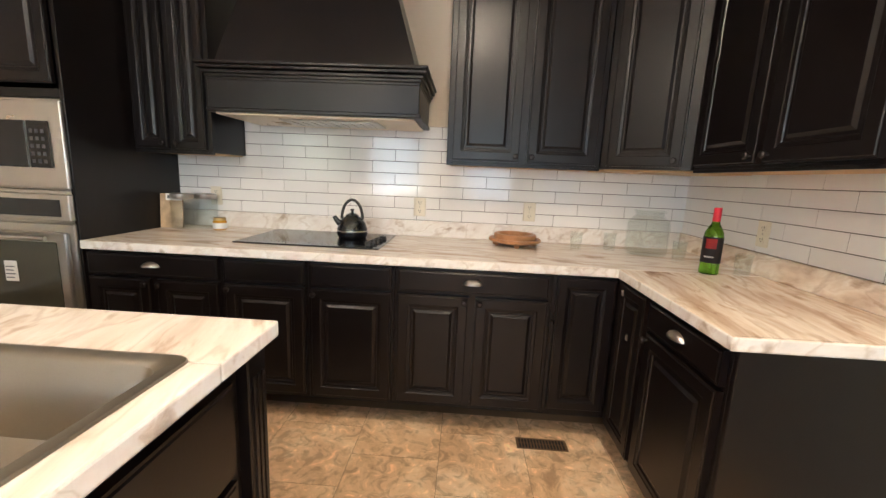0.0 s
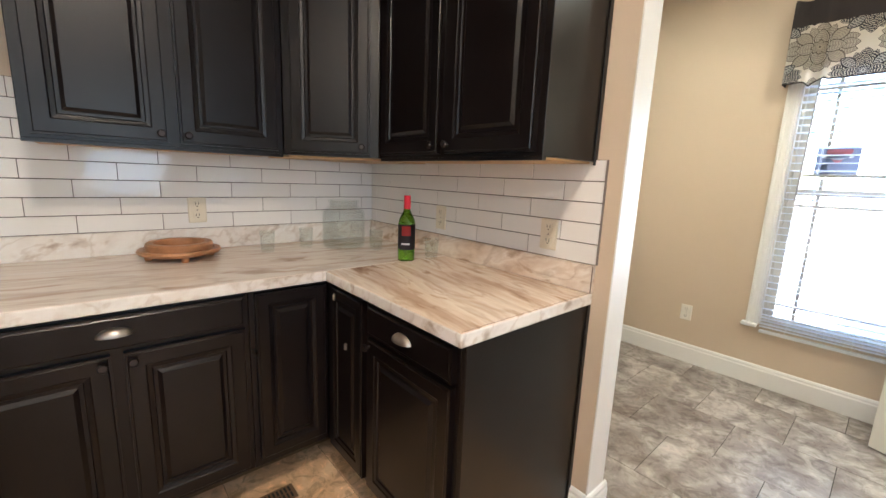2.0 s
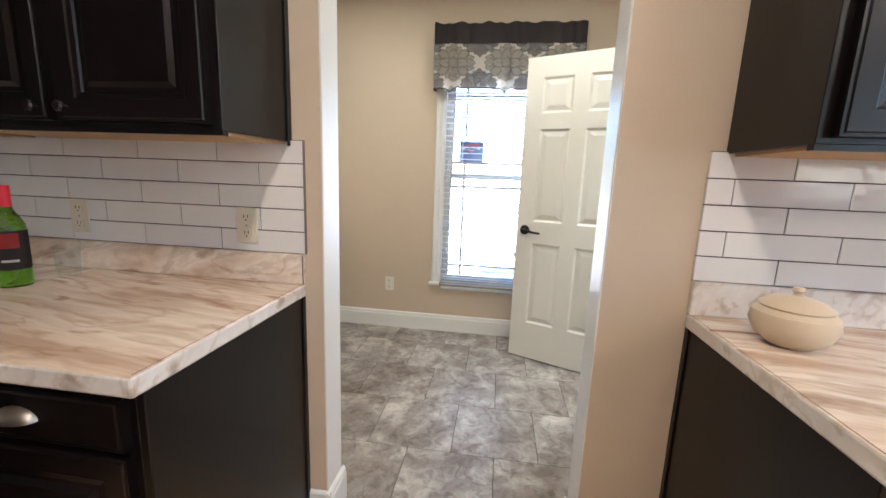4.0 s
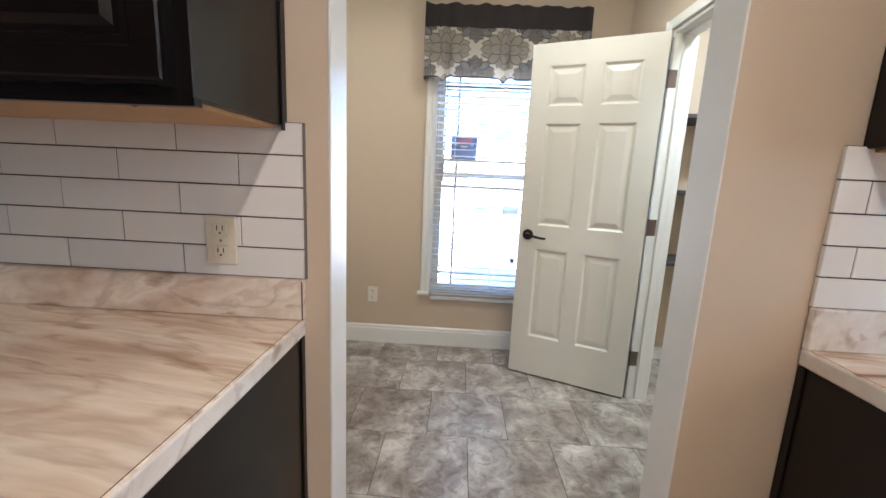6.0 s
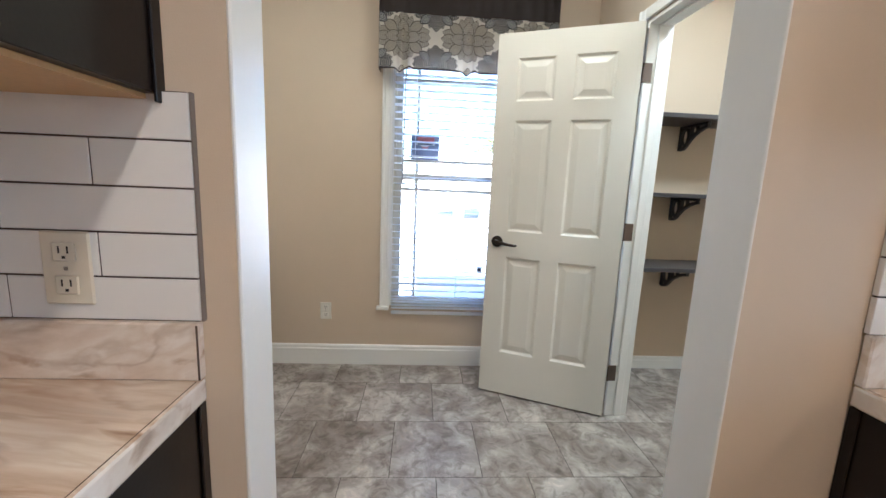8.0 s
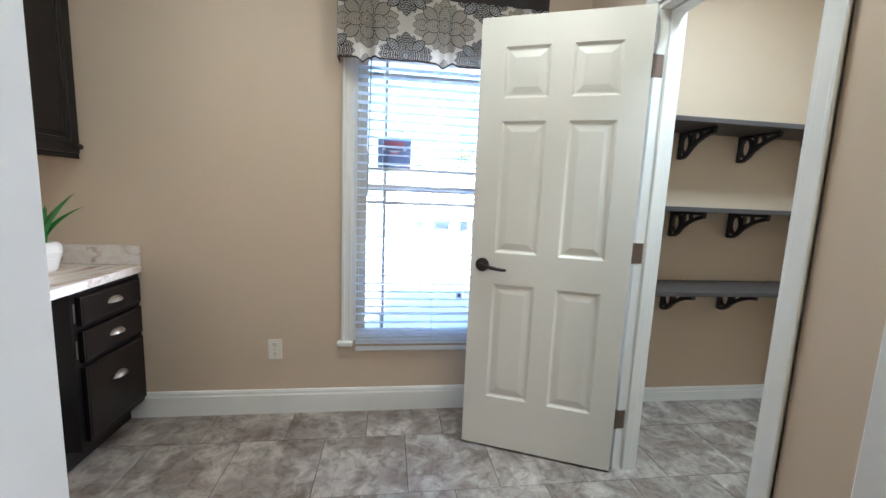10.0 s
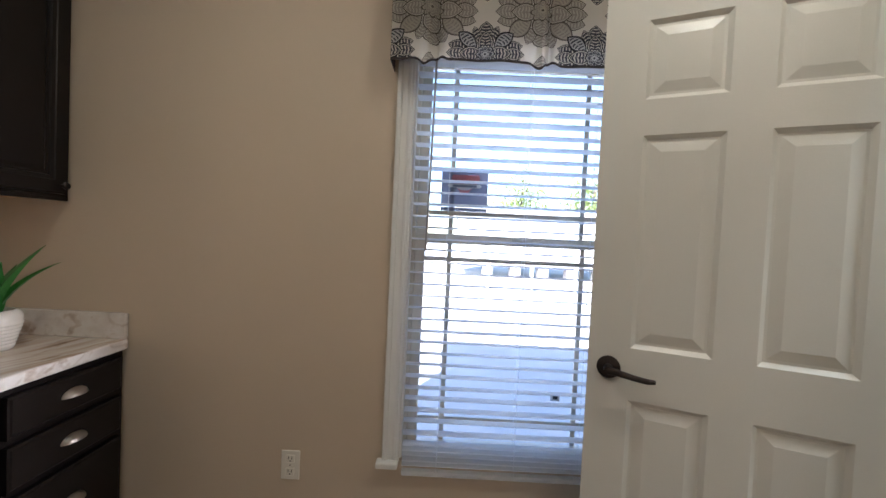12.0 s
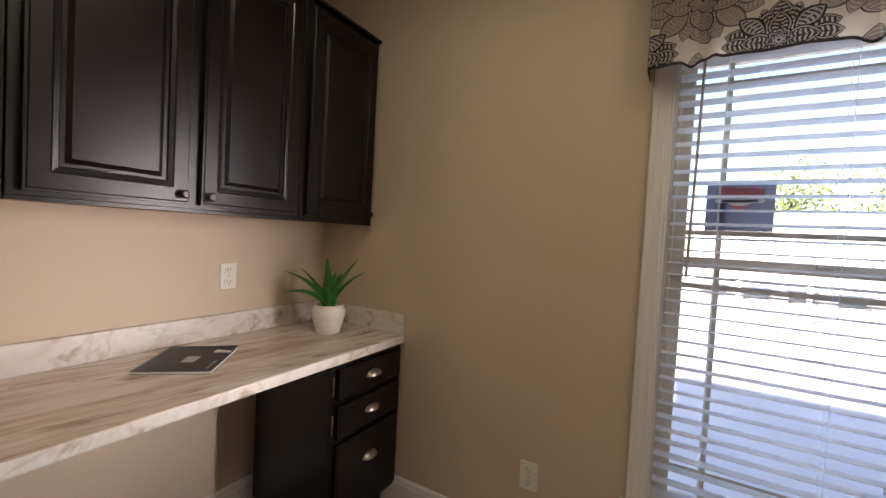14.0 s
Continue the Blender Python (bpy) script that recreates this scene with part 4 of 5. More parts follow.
# island with sink
IX0, IX1, IY0, IY1 = -2.5, -0.19, 0.42, 1.222
isl = empty("kitchen_island", pose(0, 0, 0), "black kitchen island with fluted corner posts", "island")
bm = bmesh.new()
box(bm, IX0 + 0.04, IX1 - 0.055, IY0 + 0.04, IY1 - 0.03, 0.1, 0.70, 0.002)
for x0, x1, y0, y1 in ((IX0 + 0.04, IX1 - 0.055, IY0 + 0.04, IY0 + 0.12), (IX0 + 0.04, IX1 - 0.055, IY1 - 0.11, IY1 - 0.03), (IX1 - 0.067, IX1 - 0.055, IY0 + 0.1205, IY1 - 0.1105), (IX0 + 0.04, -1.1, IY0 + 0.1205, IY1 - 0.1105)):
    box(bm, x0, x1, y0, y1, 0.7001, 0.8675)
part("body", bm, M_BLACK, isl)
part("toe_kick", one(box, IX0 + 0.1, IX1 - 0.12, IY0 + 0.1, IY1 - 0.1, 0, 0.0999), M_TOE, isl)
for y in (IY1 - 0.105, IY0 + 0.03):
    post = part("post", one(box, IX1 - 0.105, IX1 - 0.025, y, y + 0.08, 0, 0.867, 0.004), M_BLACK, isl)
    for k in range(3):
        part("flute", one(box, IX1 - 0.0258, IX1 - 0.020, y + 0.014 + k * 0.020, y + 0.026 + k * 0.020, 0.12, 0.80, 0.0015), M_BLACK, post)
        part("flute", one(box, IX1 - 0.094 + k * 0.022, IX1 - 0.082 + k * 0.022, y + 0.0795, y + 0.085, 0.12, 0.80, 0.0015), M_BLACK, post)
bm = bmesh.new()
slab_face(bm, 0.52, 0.22, 0, z=0.60)
slab_face(bm, 0.52, 0.46, 0, z=0.12)
part("side_panel", bm, M_BLACK, isl, m=pose(IX1 - 0.0545, IY0 + 0.13, 0, 0, 0, 90))
it = empty("island_countertop", pose(0, 0, 0), "cream and tan stone-look laminate island top with a sink cutout", "countertop")
SX0, SX1, SY0, SY1 = -0.98, -0.262, 0.56, 0.985
edged("slab", one(top_slab, IX0, IX1, SY1, IY1), M_LAM_I, it, M_LAM_E)
edged("slab", one(top_slab, SX1, IX1, IY0, SY1 - 0.0005), M_LAM_I, it, M_LAM_E)
edged("slab", one(top_slab, IX0, SX0, IY0, SY1 - 0.0005), M_LAM_I, it, M_LAM_E)
edged("slab", one(top_slab, SX0 + 0.0005, SX1 - 0.0005, IY0, SY0), M_LAM_I, it, M_LAM_E)
sk = empty("kitchen_sink", pose(0, 0, ZT), "stainless steel drop-in sink in the island", "sink")
bm = bmesh.new()


def rrect(x0, x1, y0, y1, r, z, n=6):
    out = []
    for cx, cy, a0 in ((x1 - r, y1 - r, 0), (x0 + r, y1 - r, 90), (x0 + r, y0 + r, 180), (x1 - r, y0 + r, 270)):
        for k in range(n + 1):
            a = radians(a0 + 90 * k / n)
            out.append((cx + r * math.cos(a), cy + r * math.sin(a), z))
    return out


loops = [rrect(SX0 - 0.012, SX1 + 0.012, SY0 - 0.012, SY1 + 0.012, 0.03, 0.001), rrect(SX0 - 0.010, SX1 + 0.010, SY0 - 0.010, SY1 + 0.010, 0.03, 0.006), rrect(SX0 + 0.012, SX1 - 0.012, SY0 + 0.012, SY1 - 0.012, 0.03, 0.005),
         rrect(SX0 + 0.022, SX1 - 0.022, SY0 + 0.022, SY1 - 0.022, 0.045, -0.006), rrect(SX0 + 0.045, SX1 - 0.045, SY0 + 0.045, SY1 - 0.045, 0.06, -0.16), rrect(SX0 + 0.09, SX1 - 0.09, SY0 + 0.09, SY1 - 0.09, 0.08, -0.195)]
rings = [[bm.verts.new(p) for p in lp] for lp in loops]
for a, b in zip(rings, rings[1:]):
    for i in range(len(a)):
        bm.faces.new((a[i], a[(i + 1) % len(a)], b[(i + 1) % len(a)], b[i]))
bm.faces.new(rings[-1])
part("bowl", bm, M_SINK, sk, smooth=True)
part("drain", one(lathe, [(0.045, -0.1945), (0.045, -0.192), (0.03, -0.192), (0.028, -0.1935), (0, -0.1935)], 20, ((SX0 + SX1) / 2, (SY0 + SY1) / 2, 0)), M_NICKEL, sk, smooth=True)

# ---- nook: window, blind, valance ----
win = empty("window_1", pose(0, 0, 0), "tall almond vinyl sash window with prairie grilles", "window", kind="structure")
GX = 3.615
bm = bmesh.new()
for b in ((3.585, 3.665, WY0, WY0 + 0.022, WZ0, WZ1), (3.585, 3.665, WY1 - 0.022, WY1, WZ0, WZ1), (3.585, 3.665, WY0 + 0.022, WY1 - 0.022, WZ0, WZ0 + 0.025), (3.585, 3.665, WY0 + 0.022, WY1 - 0.022, WZ1 - 0.025, WZ1)):
    box(bm, *b, 0.002)
part("window_frame", bm, M_VINYL, win)


def sash(x, z0, z1, name):
    bm = bmesh.new()
    y0, y1, w = WY0 + 0.0225, WY1 - 0.0225, 0.038
    for b in ((x, x + 0.028, y0, y0 + w, z0, z1), (x, x + 0.028, y1 - w, y1, z0, z1), (x, x + 0.028, y0 + w, y1 - w, z0, z0 + w), (x, x + 0.028, y0 + w, y1 - w, z1 - w, z1)):
        box(bm, *b, 0.003)
    s = part(name, bm, M_VINYL, win)
    g = part("pane", one(box, x + 0.012, x + 0.016, y0 + w - 0.004, y1 - w + 0.004, z0 + w - 0.004, z1 - w + 0.004), M_PANE, s)
    g.visible_shadow = False
    for y in (0.455, 0.982):
        part("grille_bar", one(box, x + 0.0165, x + 0.0235, y - 0.009, y + 0.009, z0 + w, z1 - w), M_VINYL, s)
    for z in (z0 + w + 0.085, z1 - w - 0.062):
        part("grille_bar", one(box, x + 0.0168, x + 0.0232, y0 + w, y1 - w, z - 0.009, z + 0.009), M_VINYL, s)
    return s


low = sash(3.592, WZ0 + 0.026, 1.302, "lower_sash")
upp = sash(3.622, 1.264, WZ1 - 0.026, "upper_sash")
part("sash_lock", one(box, 3.578, 3.5915, 0.68, 0.74, 1.285, 1.30, 0.003), M_VINYL, low)
lb = part("pane_label", one(box, 3.6025, 3.6035, 0.515, 0.552, 0.655, 0.69), M_PAPER, low, "small white sticker on the glass")
part("label_print", one(box, 3.6015, 3.6022, 0.524, 0.543, 0.663, 0.682), M_SIGN, lb)

cs = bmesh.new()
for y0, y1 in ((WY1, WY1 + 0.066), (WY0 - 0.066, WY0)):
    box(cs, XW - 0.014, XW, y0, y1, WZ0 + 0.001, WZ1 + 0.066, 0.004)
    outer = (y1 - 0.02, y1) if y0 > 0.7 else (y0, y0 + 0.02)
    box(cs, XW - 0.021, XW, outer[0], outer[1], WZ0 + 0.001, WZ1 + 0.0665, 0.004)
    mid = (y0 + 0.012, y0 + 0.026) if y0 > 0.7 else (y1 - 0.026, y1 - 0.012)
    box(cs, XW - 0.0175, XW, mid[0], mid[1], WZ0 + 0.001, WZ1 + 0.05, 0.003)
box(cs, XW - 0.016, XW, WY0, WY1, WZ1, WZ1 + 0.066, 0.004)
part("casing", cs, M_TRIM, win, "white window casing")
st = bmesh.new()
box(st, XW - 0.045, XW, WY1 + 0.002, WY1 + 0.086, WZ0 - 0.012, WZ0 + 0.012, 0.006, 2)
box(st, XW - 0.045, XW, WY0 - 0.086, WY0 - 0.002, WZ0 - 0.012, WZ0 + 0.012, 0.006, 2)
box(st, XW + 0.028, 3.584, WY0 + 0.001, WY1 - 0.001, WZ0, WZ0 + 0.012, 0.003)
part("window_sill", st, M_TRIM, win, "white window stool")
# jamb liners of the opening
jl = bmesh.new()
box(jl, XW, 3.5848, WY1 - 0.008, WY1, WZ0 + 0.0125, WZ1, 0.001)
box(jl, XW, 3.5848, WY0, WY0 + 0.008, WZ0 + 0.0125, WZ1, 0.001)
part("jamb_liner", jl, M_TRIM, win)

bl = empty("window_blind", pose(0, 0, 0), "white slatted blind, lowered with slats open", "blind")
BX, BY0, BY1 = 3.547, WY0 + 0.012, WY1 - 0.012
part("head_rail", one(box, BX - 0.022, BX + 0.025, BY0, BY1, 1.955, 2.005, 0.003), M_SLAT, bl)


def slat_mesh(tilt):
    bm = bmesh.new()
    prof = [(-0.025 + 0.05 * k / 6, 0.0028 * (1 - ((k - 3) / 3) ** 2)) for k in range(7)]
    ct, sn = math.cos(radians(tilt)), math.sin(radians(tilt))
    up = [(a * ct - (b + 0.0013) * sn, a * sn + (b + 0.0013) * ct) for a, b in prof]
    dn = [(a * ct - (b - 0.0013) * sn, a * sn + (b - 0.0013) * ct) for a, b in prof]
    prism(bm, [(p, q) for p, q in up + dn[::-1]], 1, BY0, BY1)
    return mesh("slat", bm, M_SLAT)


SL = slat_mesh(-4)
z = 1.941
while z > 0.398:
    s = new("slat", SL)
    s.parent = bl
    s.location = (BX + random.uniform(-0.0015, 0.0015), 0, z)
    s.rotation_euler = (random.uniform(-0.0025, 0.0025), random.uniform(-0.05, 0.05), 0)
    z -= 0.0441 if z > 0.50 else 0.019
part("bottom_rail", one(box, BX - 0.025, BX + 0.025, BY0, BY1, 0.368, 0.386, 0.004), M_SLAT, bl)
for y in (0.44, 0.70, 0.995):
    for dx in (-0.027, 0.027):
        part("ladder_cord", one(tube, [(BX + dx, y, 0.377), (BX + dx, y, 1.96)], 0.0011, 5), M_SLAT, bl)
part("wand", one(tube, [(BX - 0.033, 1.062, 1.95), (BX - 0.034, 1.066, 1.6), (BX - 0.036, 1.072, 1.235)], 0.0042, 8), M_CORD, bl, "grey tilt wand")
lb = empty("window_sign", pose(0, 0, 0), "dark grey card with a red emblem, fixed to the upper pane", "sign")
part("card", one(box, 3.6295, 3.6315, 0.84, 1.026, 1.413, 1.560, 0.0008), M_CARD, lb)
part("footer", one(box, 3.6295, 3.6315, 0.84, 1.026, 1.396, 1.4105, 0.0008), M_CARD, lb)
bm = bmesh.new()
prism(bm, [(0.878, 1.541), (0.980, 1.541), (0.987, 1.530), (0.979, 1.506), (0.882, 1.506), (0.872, 1.530)], 0, 3.6285, 3.6292)
part("emblem", bm, M_SIGNRED, lb, "red emblem, lightened in colour for the haze")
bm = bmesh.new()
prism(bm, [(0.905, 1.487), (0.962, 1.487), (0.944, 1.464), (0.9335, 1.459), (0.922, 1.464)], 0, 3.6285, 3.6292)
part("emblem_tip", bm, M_SIGNRED, lb)
bm = bmesh.new()
prism(bm, [(0.865, 1.497), (0.872, 1.504), (0.995, 1.504), (1.003, 1.497), (0.995, 1.490), (0.968, 1.490), (0.946, 1.480), (0.921, 1.480), (0.900, 1.490), (0.872, 1.490)], 0, 3.6275, 3.6283)
part("emblem_bar", bm, M_PAPER, lb)
part("emblem_print", one(box, 3.6265, 3.6273, 0.885, 0.982, 1.492, 1.501), M_CARD, lb)

# valance
va = empty("valance", pose(0, 0, 0), "charcoal valance with a grey and black damask flounce", "valance")
VY0, VY1, VZ0, VZ1, VM = 0.165, 1.222, 1.905, 2.352, 2.212


def cloth(y_list, fx, fz0, fz1, rows):
    bm = bmesh.new()
    layer = bm.loops.layers.uv.new("UVMap")
    grid = []
    for y, s in y_list:
        col = []
        for j in range(rows + 1):
            q = j / rows
            z = fz0(s) * (1 - q) + fz1(s) * q
            col.append((bm.verts.new((fx(s, q), y, z)), s, z))
        grid.append(col)
    for a, b in zip(grid, grid[1:]):
        for j in range(rows):
            q = (a[j], b[j], b[j + 1], a[j + 1])
            f = bm.faces.new([c[0] for c in q])
            for lp, c in zip(f.loops, q):
                lp[layer].uv = ((c[1] - 0.155) / 0.381, (c[2] - 2.085) / 0.30)
    bmesh.ops.solidify(bm, geom=bm.faces[:], thickness=0.002)
    return bm


N = 150
ys = [(VY0 + (VY1 - VY0) * i / N, (VY1 - VY0) * i / N) for i in range(N + 1)]
PLEATS = (0.155, 0.517, 0.909)


def fold(s, amount):
    """Tucks that stand forward with a sharp return, between soft waves."""
    tuck = sum(math.exp(-((s - p - 0.016) / 0.017) ** 2) * -1.0 + math.exp(-((s - p + 0.018) / 0.014) ** 2) * 0.9 for p in PLEATS)
    return amount * tuck + 0.005 * math.sin(s * 17 + 0.8) + 0.003 * math.sin(s * 43 + 1)


def hem(s):
    dip = sum(0.030 * math.exp(-((s - p - 0.022) / 0.020) ** 2) - 0.016 * math.exp(-((s - p + 0.025) / 0.018) ** 2) for p in PLEATS)
    return VZ0 + 0.004 + 0.004 * math.sin(s * 9.5 + 0.6) - dip


fl = part("flounce", cloth(ys, lambda s, q: 3.452 - 0.004 + fold(s, 0.030) * (1.15 - q) - 0.012 * (1 - q), hem, lambda s: VM + 0.003, 14), M_DAMASK, va, "damask printed flounce", True)
part("band", cloth(ys, lambda s, q: 3.448 + 0.003 * math.sin(s * 90 + 2 * math.sin(s * 13)) + 0.004 * math.sin(s * 33) - 0.006 * math.sin(q * math.pi), lambda s: VM + 0.003 * math.sin(s * 25), lambda s: VZ1 + 0.006 * math.sin(s * 31) + 0.004 * math.sin(s * 67), 8), M_CLOTH, va, "gathered charcoal band", True)
part("hem_tape", cloth(ys, lambda s, q: 3.4465 + fold(s, 0.030) * 1.15 - 0.012, lambda s: hem(s) - 0.006, lambda s: hem(s) + 0.003, 1), M_CLOTH, va)
for y in (VY0, VY1):
    bm = bmesh.new()
    layer = bm.loops.layers.uv.new("UVMap")
    box(bm, 3.445, XW - 0.001, y - 0.0015, y + 0.0015, VM, VZ1, 0.0005)
    part("return", bm, M_CLOTH, va)
    bm = bmesh.new()
    box(bm, 3.445, XW - 0.001, y - 0.001, y + 0.001, VZ0, VM)
    part("return", bm, M_CLOTH, va)
part("rod", one(box, 3.458, 3.468, VY0 + 0.004, VY1 - 0.004, 2.27, 2.33, 0.002), M_TRIM, va)

# pantry door, open
DW, DH, DT = 0.713, 2.035, 0.035
HX, HYY = 2.952, -0.108
door = empty("door_1", pose(HX, HYY, 0.012, 0, 0, 65.9), "white six-panel pantry door standing open", "door", kind="structure")


def six_panel(bm):
    xs = [0.004, 0.112, 0.309, 0.404, 0.601, DW]
    zs = [0, 0.262, 0.835, 0.985, 1.588, 1.688, 1.908, DH]
    for side, y in ((1, DT / 2), (-1, -DT / 2)):
        v = [[bm.verts.new((x, y, z)) for z in zs] for x in xs]
        panels = []
        for i in range(5):
            for j in range(7):
                f = bm.faces.new((v[i][j], v[i + 1][j], v[i + 1][j + 1], v[i][j + 1]) if side < 0 else (v[i][j], v[i][j + 1], v[i + 1][j + 1], v[i + 1][j]))
                f.normal_update()
                if i in (1, 3) and j in (1, 3, 5):
                    panels.append(f)
        for th, dp in ((0.012, -0.010), (0.007, 0.0), (0.028, 0.0075)):
            bmesh.ops.inset_individual(bm, faces=panels, thickness=th, depth=dp, use_even_offset=True)
    x0, x1, t = xs[0], xs[-1], DT / 2
    for q in (((x0, -t, 0), (x0, t, 0), (x0, t, DH), (x0, -t, DH)), ((x1, -t, 0), (x1, -t, DH), (x1, t, DH), (x1, t, 0)), ((x0, -t, 0), (x1, -t, 0), (x1, t, 0), (x0, t, 0)), ((x0, -t, DH), (x0, t, DH), (x1, t, DH), (x1, -t, DH))):
        bm.faces.new([bm.verts.new(p) for p in q])


bm = bmesh.new()
six_panel(bm)
leaf = part("leaf", bm, M_DOOR, door, m=pose(0, DT / 2 + 0.002, 0))
for side in (1, -1):
    y0 = DT / 2 + 0.002 + side * DT / 2
    lv = bmesh.new()
    lathe(lv, [(0, 0), (0.033, 0), (0.032, 0.006), (0.022, 0.011), (0.013, 0.013), (0.011, 0.045), (0, 0.045)], 22)
    bmesh.ops.rotate(lv, verts=lv.verts, matrix=Matrix.Rotation(radians(-90 * side), 3, "X"))
    bmesh.ops.translate(lv, verts=lv.verts, vec=(0.655, y0, 0.922))
    tube(lv, [(0.655, y0 + side * 0.040, 0.922), (0.63, y0 + side * 0.044, 0.921), (0.59, y0 + side * 0.044, 0.914), (0.555, y0 + side * 0.043, 0.910), (0.535, y0 + side * 0.041, 0.911)], [0.011, 0.010, 0.0085, 0.008, 0.006], 10)
    part("lever_handle", lv, M_BRONZE, door, "dark bronze lever handle", True)
for z in (0.254, 1.037, 1.822):
    bm = bmesh.new()
    box(bm, 2.9445, 2.9468, YP - 0.036, YP + 0.001, z - 0.045, z + 0.045, 0.0008)
    tube(bm, [(2.948, YP + 0.006, z - 0.046), (2.948, YP + 0.006, z + 0.046)], 0.006, 10)
    for dz in (-0.03, 0, 0.03):
        box(bm, 2.9435, 2.9444, YP - 0.022 + 0.008 * (dz == 0), YP - 0.016 + 0.008 * (dz == 0), z + dz - 0.003, z + dz + 0.003)
    part("hinge", bm, M_HINGE, frame_ob, "dark bronze butt hinge")

# pantry shelves
def bracket(m, label):
    e = empty("shelf_bracket", m, label, "bracket", "scrolled iron shelf brackets")
    bm = bmesh.new()
    t = 0.011
    box(bm, -0.014, 0.0, -t, t, -0.152, 0.0, 0.002)
    part("back_arm", bm, M_IRON, e)
    part("top_arm", one(box, -0.262, -0.0142, -t, t, -0.016, 0.0, 0.002), M_IRON, e)

    def strip(pts, w=0.0075):
        """A flat bar of even width that follows a line in the x-z plane."""
        b, rows = bmesh.new(), []
        for i, (x, z) in enumerate(pts):
            (ax, az), (cx, cz) = pts[max(i - 1, 0)], pts[min(i + 1, len(pts) - 1)]
            ln = math.hypot(cx - ax, cz - az)
            px, pz = -(cz - az) / ln * w, (cx - ax) / ln * w
            rows.append([b.verts.new(c) for c in ((x + px, -t * 0.9, z + pz), (x - px, -t * 0.9, z - pz), (x - px, t * 0.9, z - pz), (x + px, t * 0.9, z + pz))])
        for p, q in zip(rows, rows[1:]):
            for k in range(4):
                b.faces.new((p[k], p[(k + 1) % 4], q[(k + 1) % 4], q[k]))
        b.faces.new(rows[0][::-1])
        b.faces.new(rows[-1])
        return b
    arc = [(-0.014, -0.147), (-0.045, -0.143), (-0.072, -0.125), (-0.098, -0.096), (-0.135, -0.068), (-0.180, -0.045), (-0.225, -0.030), (-0.258, -0.024)]
    part("brace", strip(arc, 0.009), M_IRON, e)
    ring = [(-0.053 + 0.034 * math.cos(a), -0.070 + 0.054 * math.sin(a)) for a in [2 * math.pi * k / 14 for k in range(15)]]
    part("ring", strip(ring, 0.006), M_IRON, e)
    part("strut", strip([(-0.105, -0.088), (-0.112, -0.012)], 0.006), M_IRON, e)
    part("strut", strip([(-0.165, -0.050), (-0.158, -0.012)], 0.005), M_IRON, e)
    return e


SHELF = (0.795, 1.248, 1.702)
for z in SHELF:
    tagged(part("pantry_shelf", one(box, 3.232, XW - 0.001, -1.558, -0.243, z - 0.026, z, 0.003), M_SHELF), "charcoal painted wooden pantry shelf", "shelf", "pantry shelves")
    tagged(part("shelf_cleat", one(box, 3.26, XW - 0.002, -1.559, -1.545, z - 0.062, z - 0.027, 0.002), M_SHELF), "charcoal wooden cleat under the shelf end", "cleat", "shelf cleats")
first = bracket(pose(XW - 0.001, -1.128, SHELF[0] - 0.0265), "black cast-iron scrolled shelf bracket on the pantry wall")
for z in SHELF:
    for y in (-1.128, -0.735):
        if (z, y) != (SHELF[0], -1.128):
            copy_thing(first, pose(XW - 0.001, y, z - 0.0265))

# ---- nook: desk ----
DZ, DY = 0.838, 2.210
dk = empty("desk_top", pose(0, 0, 0), "grey-streaked stone-look laminate desk top along the wall", "desk")
edged("slab", one(box, XN + 0.002, XW - 0.002, DY, YB - 0.002, DZ - 0.04, DZ, 0.006, 2), M_LAM_D, dk, M_LAM_E)
part("backsplash", one(box, XN + 0.002, XW - 0.022, YB - 0.021, YB - 0.002, DZ, DZ + 0.100, 0.003), M_LAM_E, dk)
part("side_splash", one(box, XW - 0.0215, XW - 0.002, DY + 0.002, YB - 0.002, DZ, DZ + 0.1005, 0.003), M_LAM_E, dk)
dc = empty("drawer_cabinet", pose(3.095, DY + 0.022, 0), "black three-drawer desk cabinet with nickel cup pulls", "cabinet")
DWD = XW - 3.095 - 0.004
part("body", one(box, 0.0, DWD, 0, 0.46, 0.10, DZ - 0.0405, 0.002), M_BLACK, dc)
part("toe_kick", one(box, 0.002, DWD, 0.07, 0.085, 0, 0.0995), M_TOE, dc)
for z0, hh in ((0.650, 0.125), (0.492, 0.135), (0.135, 0.335)):
    d = part("drawer_front", one(slab_face, DWD - 0.055, hh, 0, x=0.03, z=z0), M_BLACK, dc)
    part("cup_pull", one(cup_pull, DWD / 2, -0.024, z0 + hh * (0.55 if hh < 0.2 else 0.66)), M_NICKEL, d, "nickel cup pull", True)
    if hh < 0.2:
        part("catch", one(box, 0.012, 0.018, -0.006, -0.0005, z0 + 0.02, z0 + 0.10, 0.001), M_NICKEL, dc, "thin metal catch")
dc2 = copy_thing(dc, pose(XN + 0.003, DY + 0.022, 0))
UDZ, UDH, UDY = 1.358, 0.915, 2.462
for x, w, n in ((3.098, XW - 3.098 - 0.001, 1), (2.262, 0.835, 2), (XN + 0.002, 2.261 - XN - 0.003, 2)):
    wall_cabinet(pose(x, UDY, UDZ), w, UDH, "espresso raised-panel wall cabinet over the desk", n, YB - UDY - 0.001, group="wall cabinets over the desk", knob_side=1)
    cap = bmesh.new()
    box(cap, x + 0.0005, x + w - 0.0005, UDY - 0.022, YB - 0.001, UDZ + UDH + 0.0005, UDZ + UDH + 0.016, 0.004)
    tagged(part("cabinet_cap", cap, M_BLACK), "thin espresso cap moulding on the wall cabinet", "moulding")

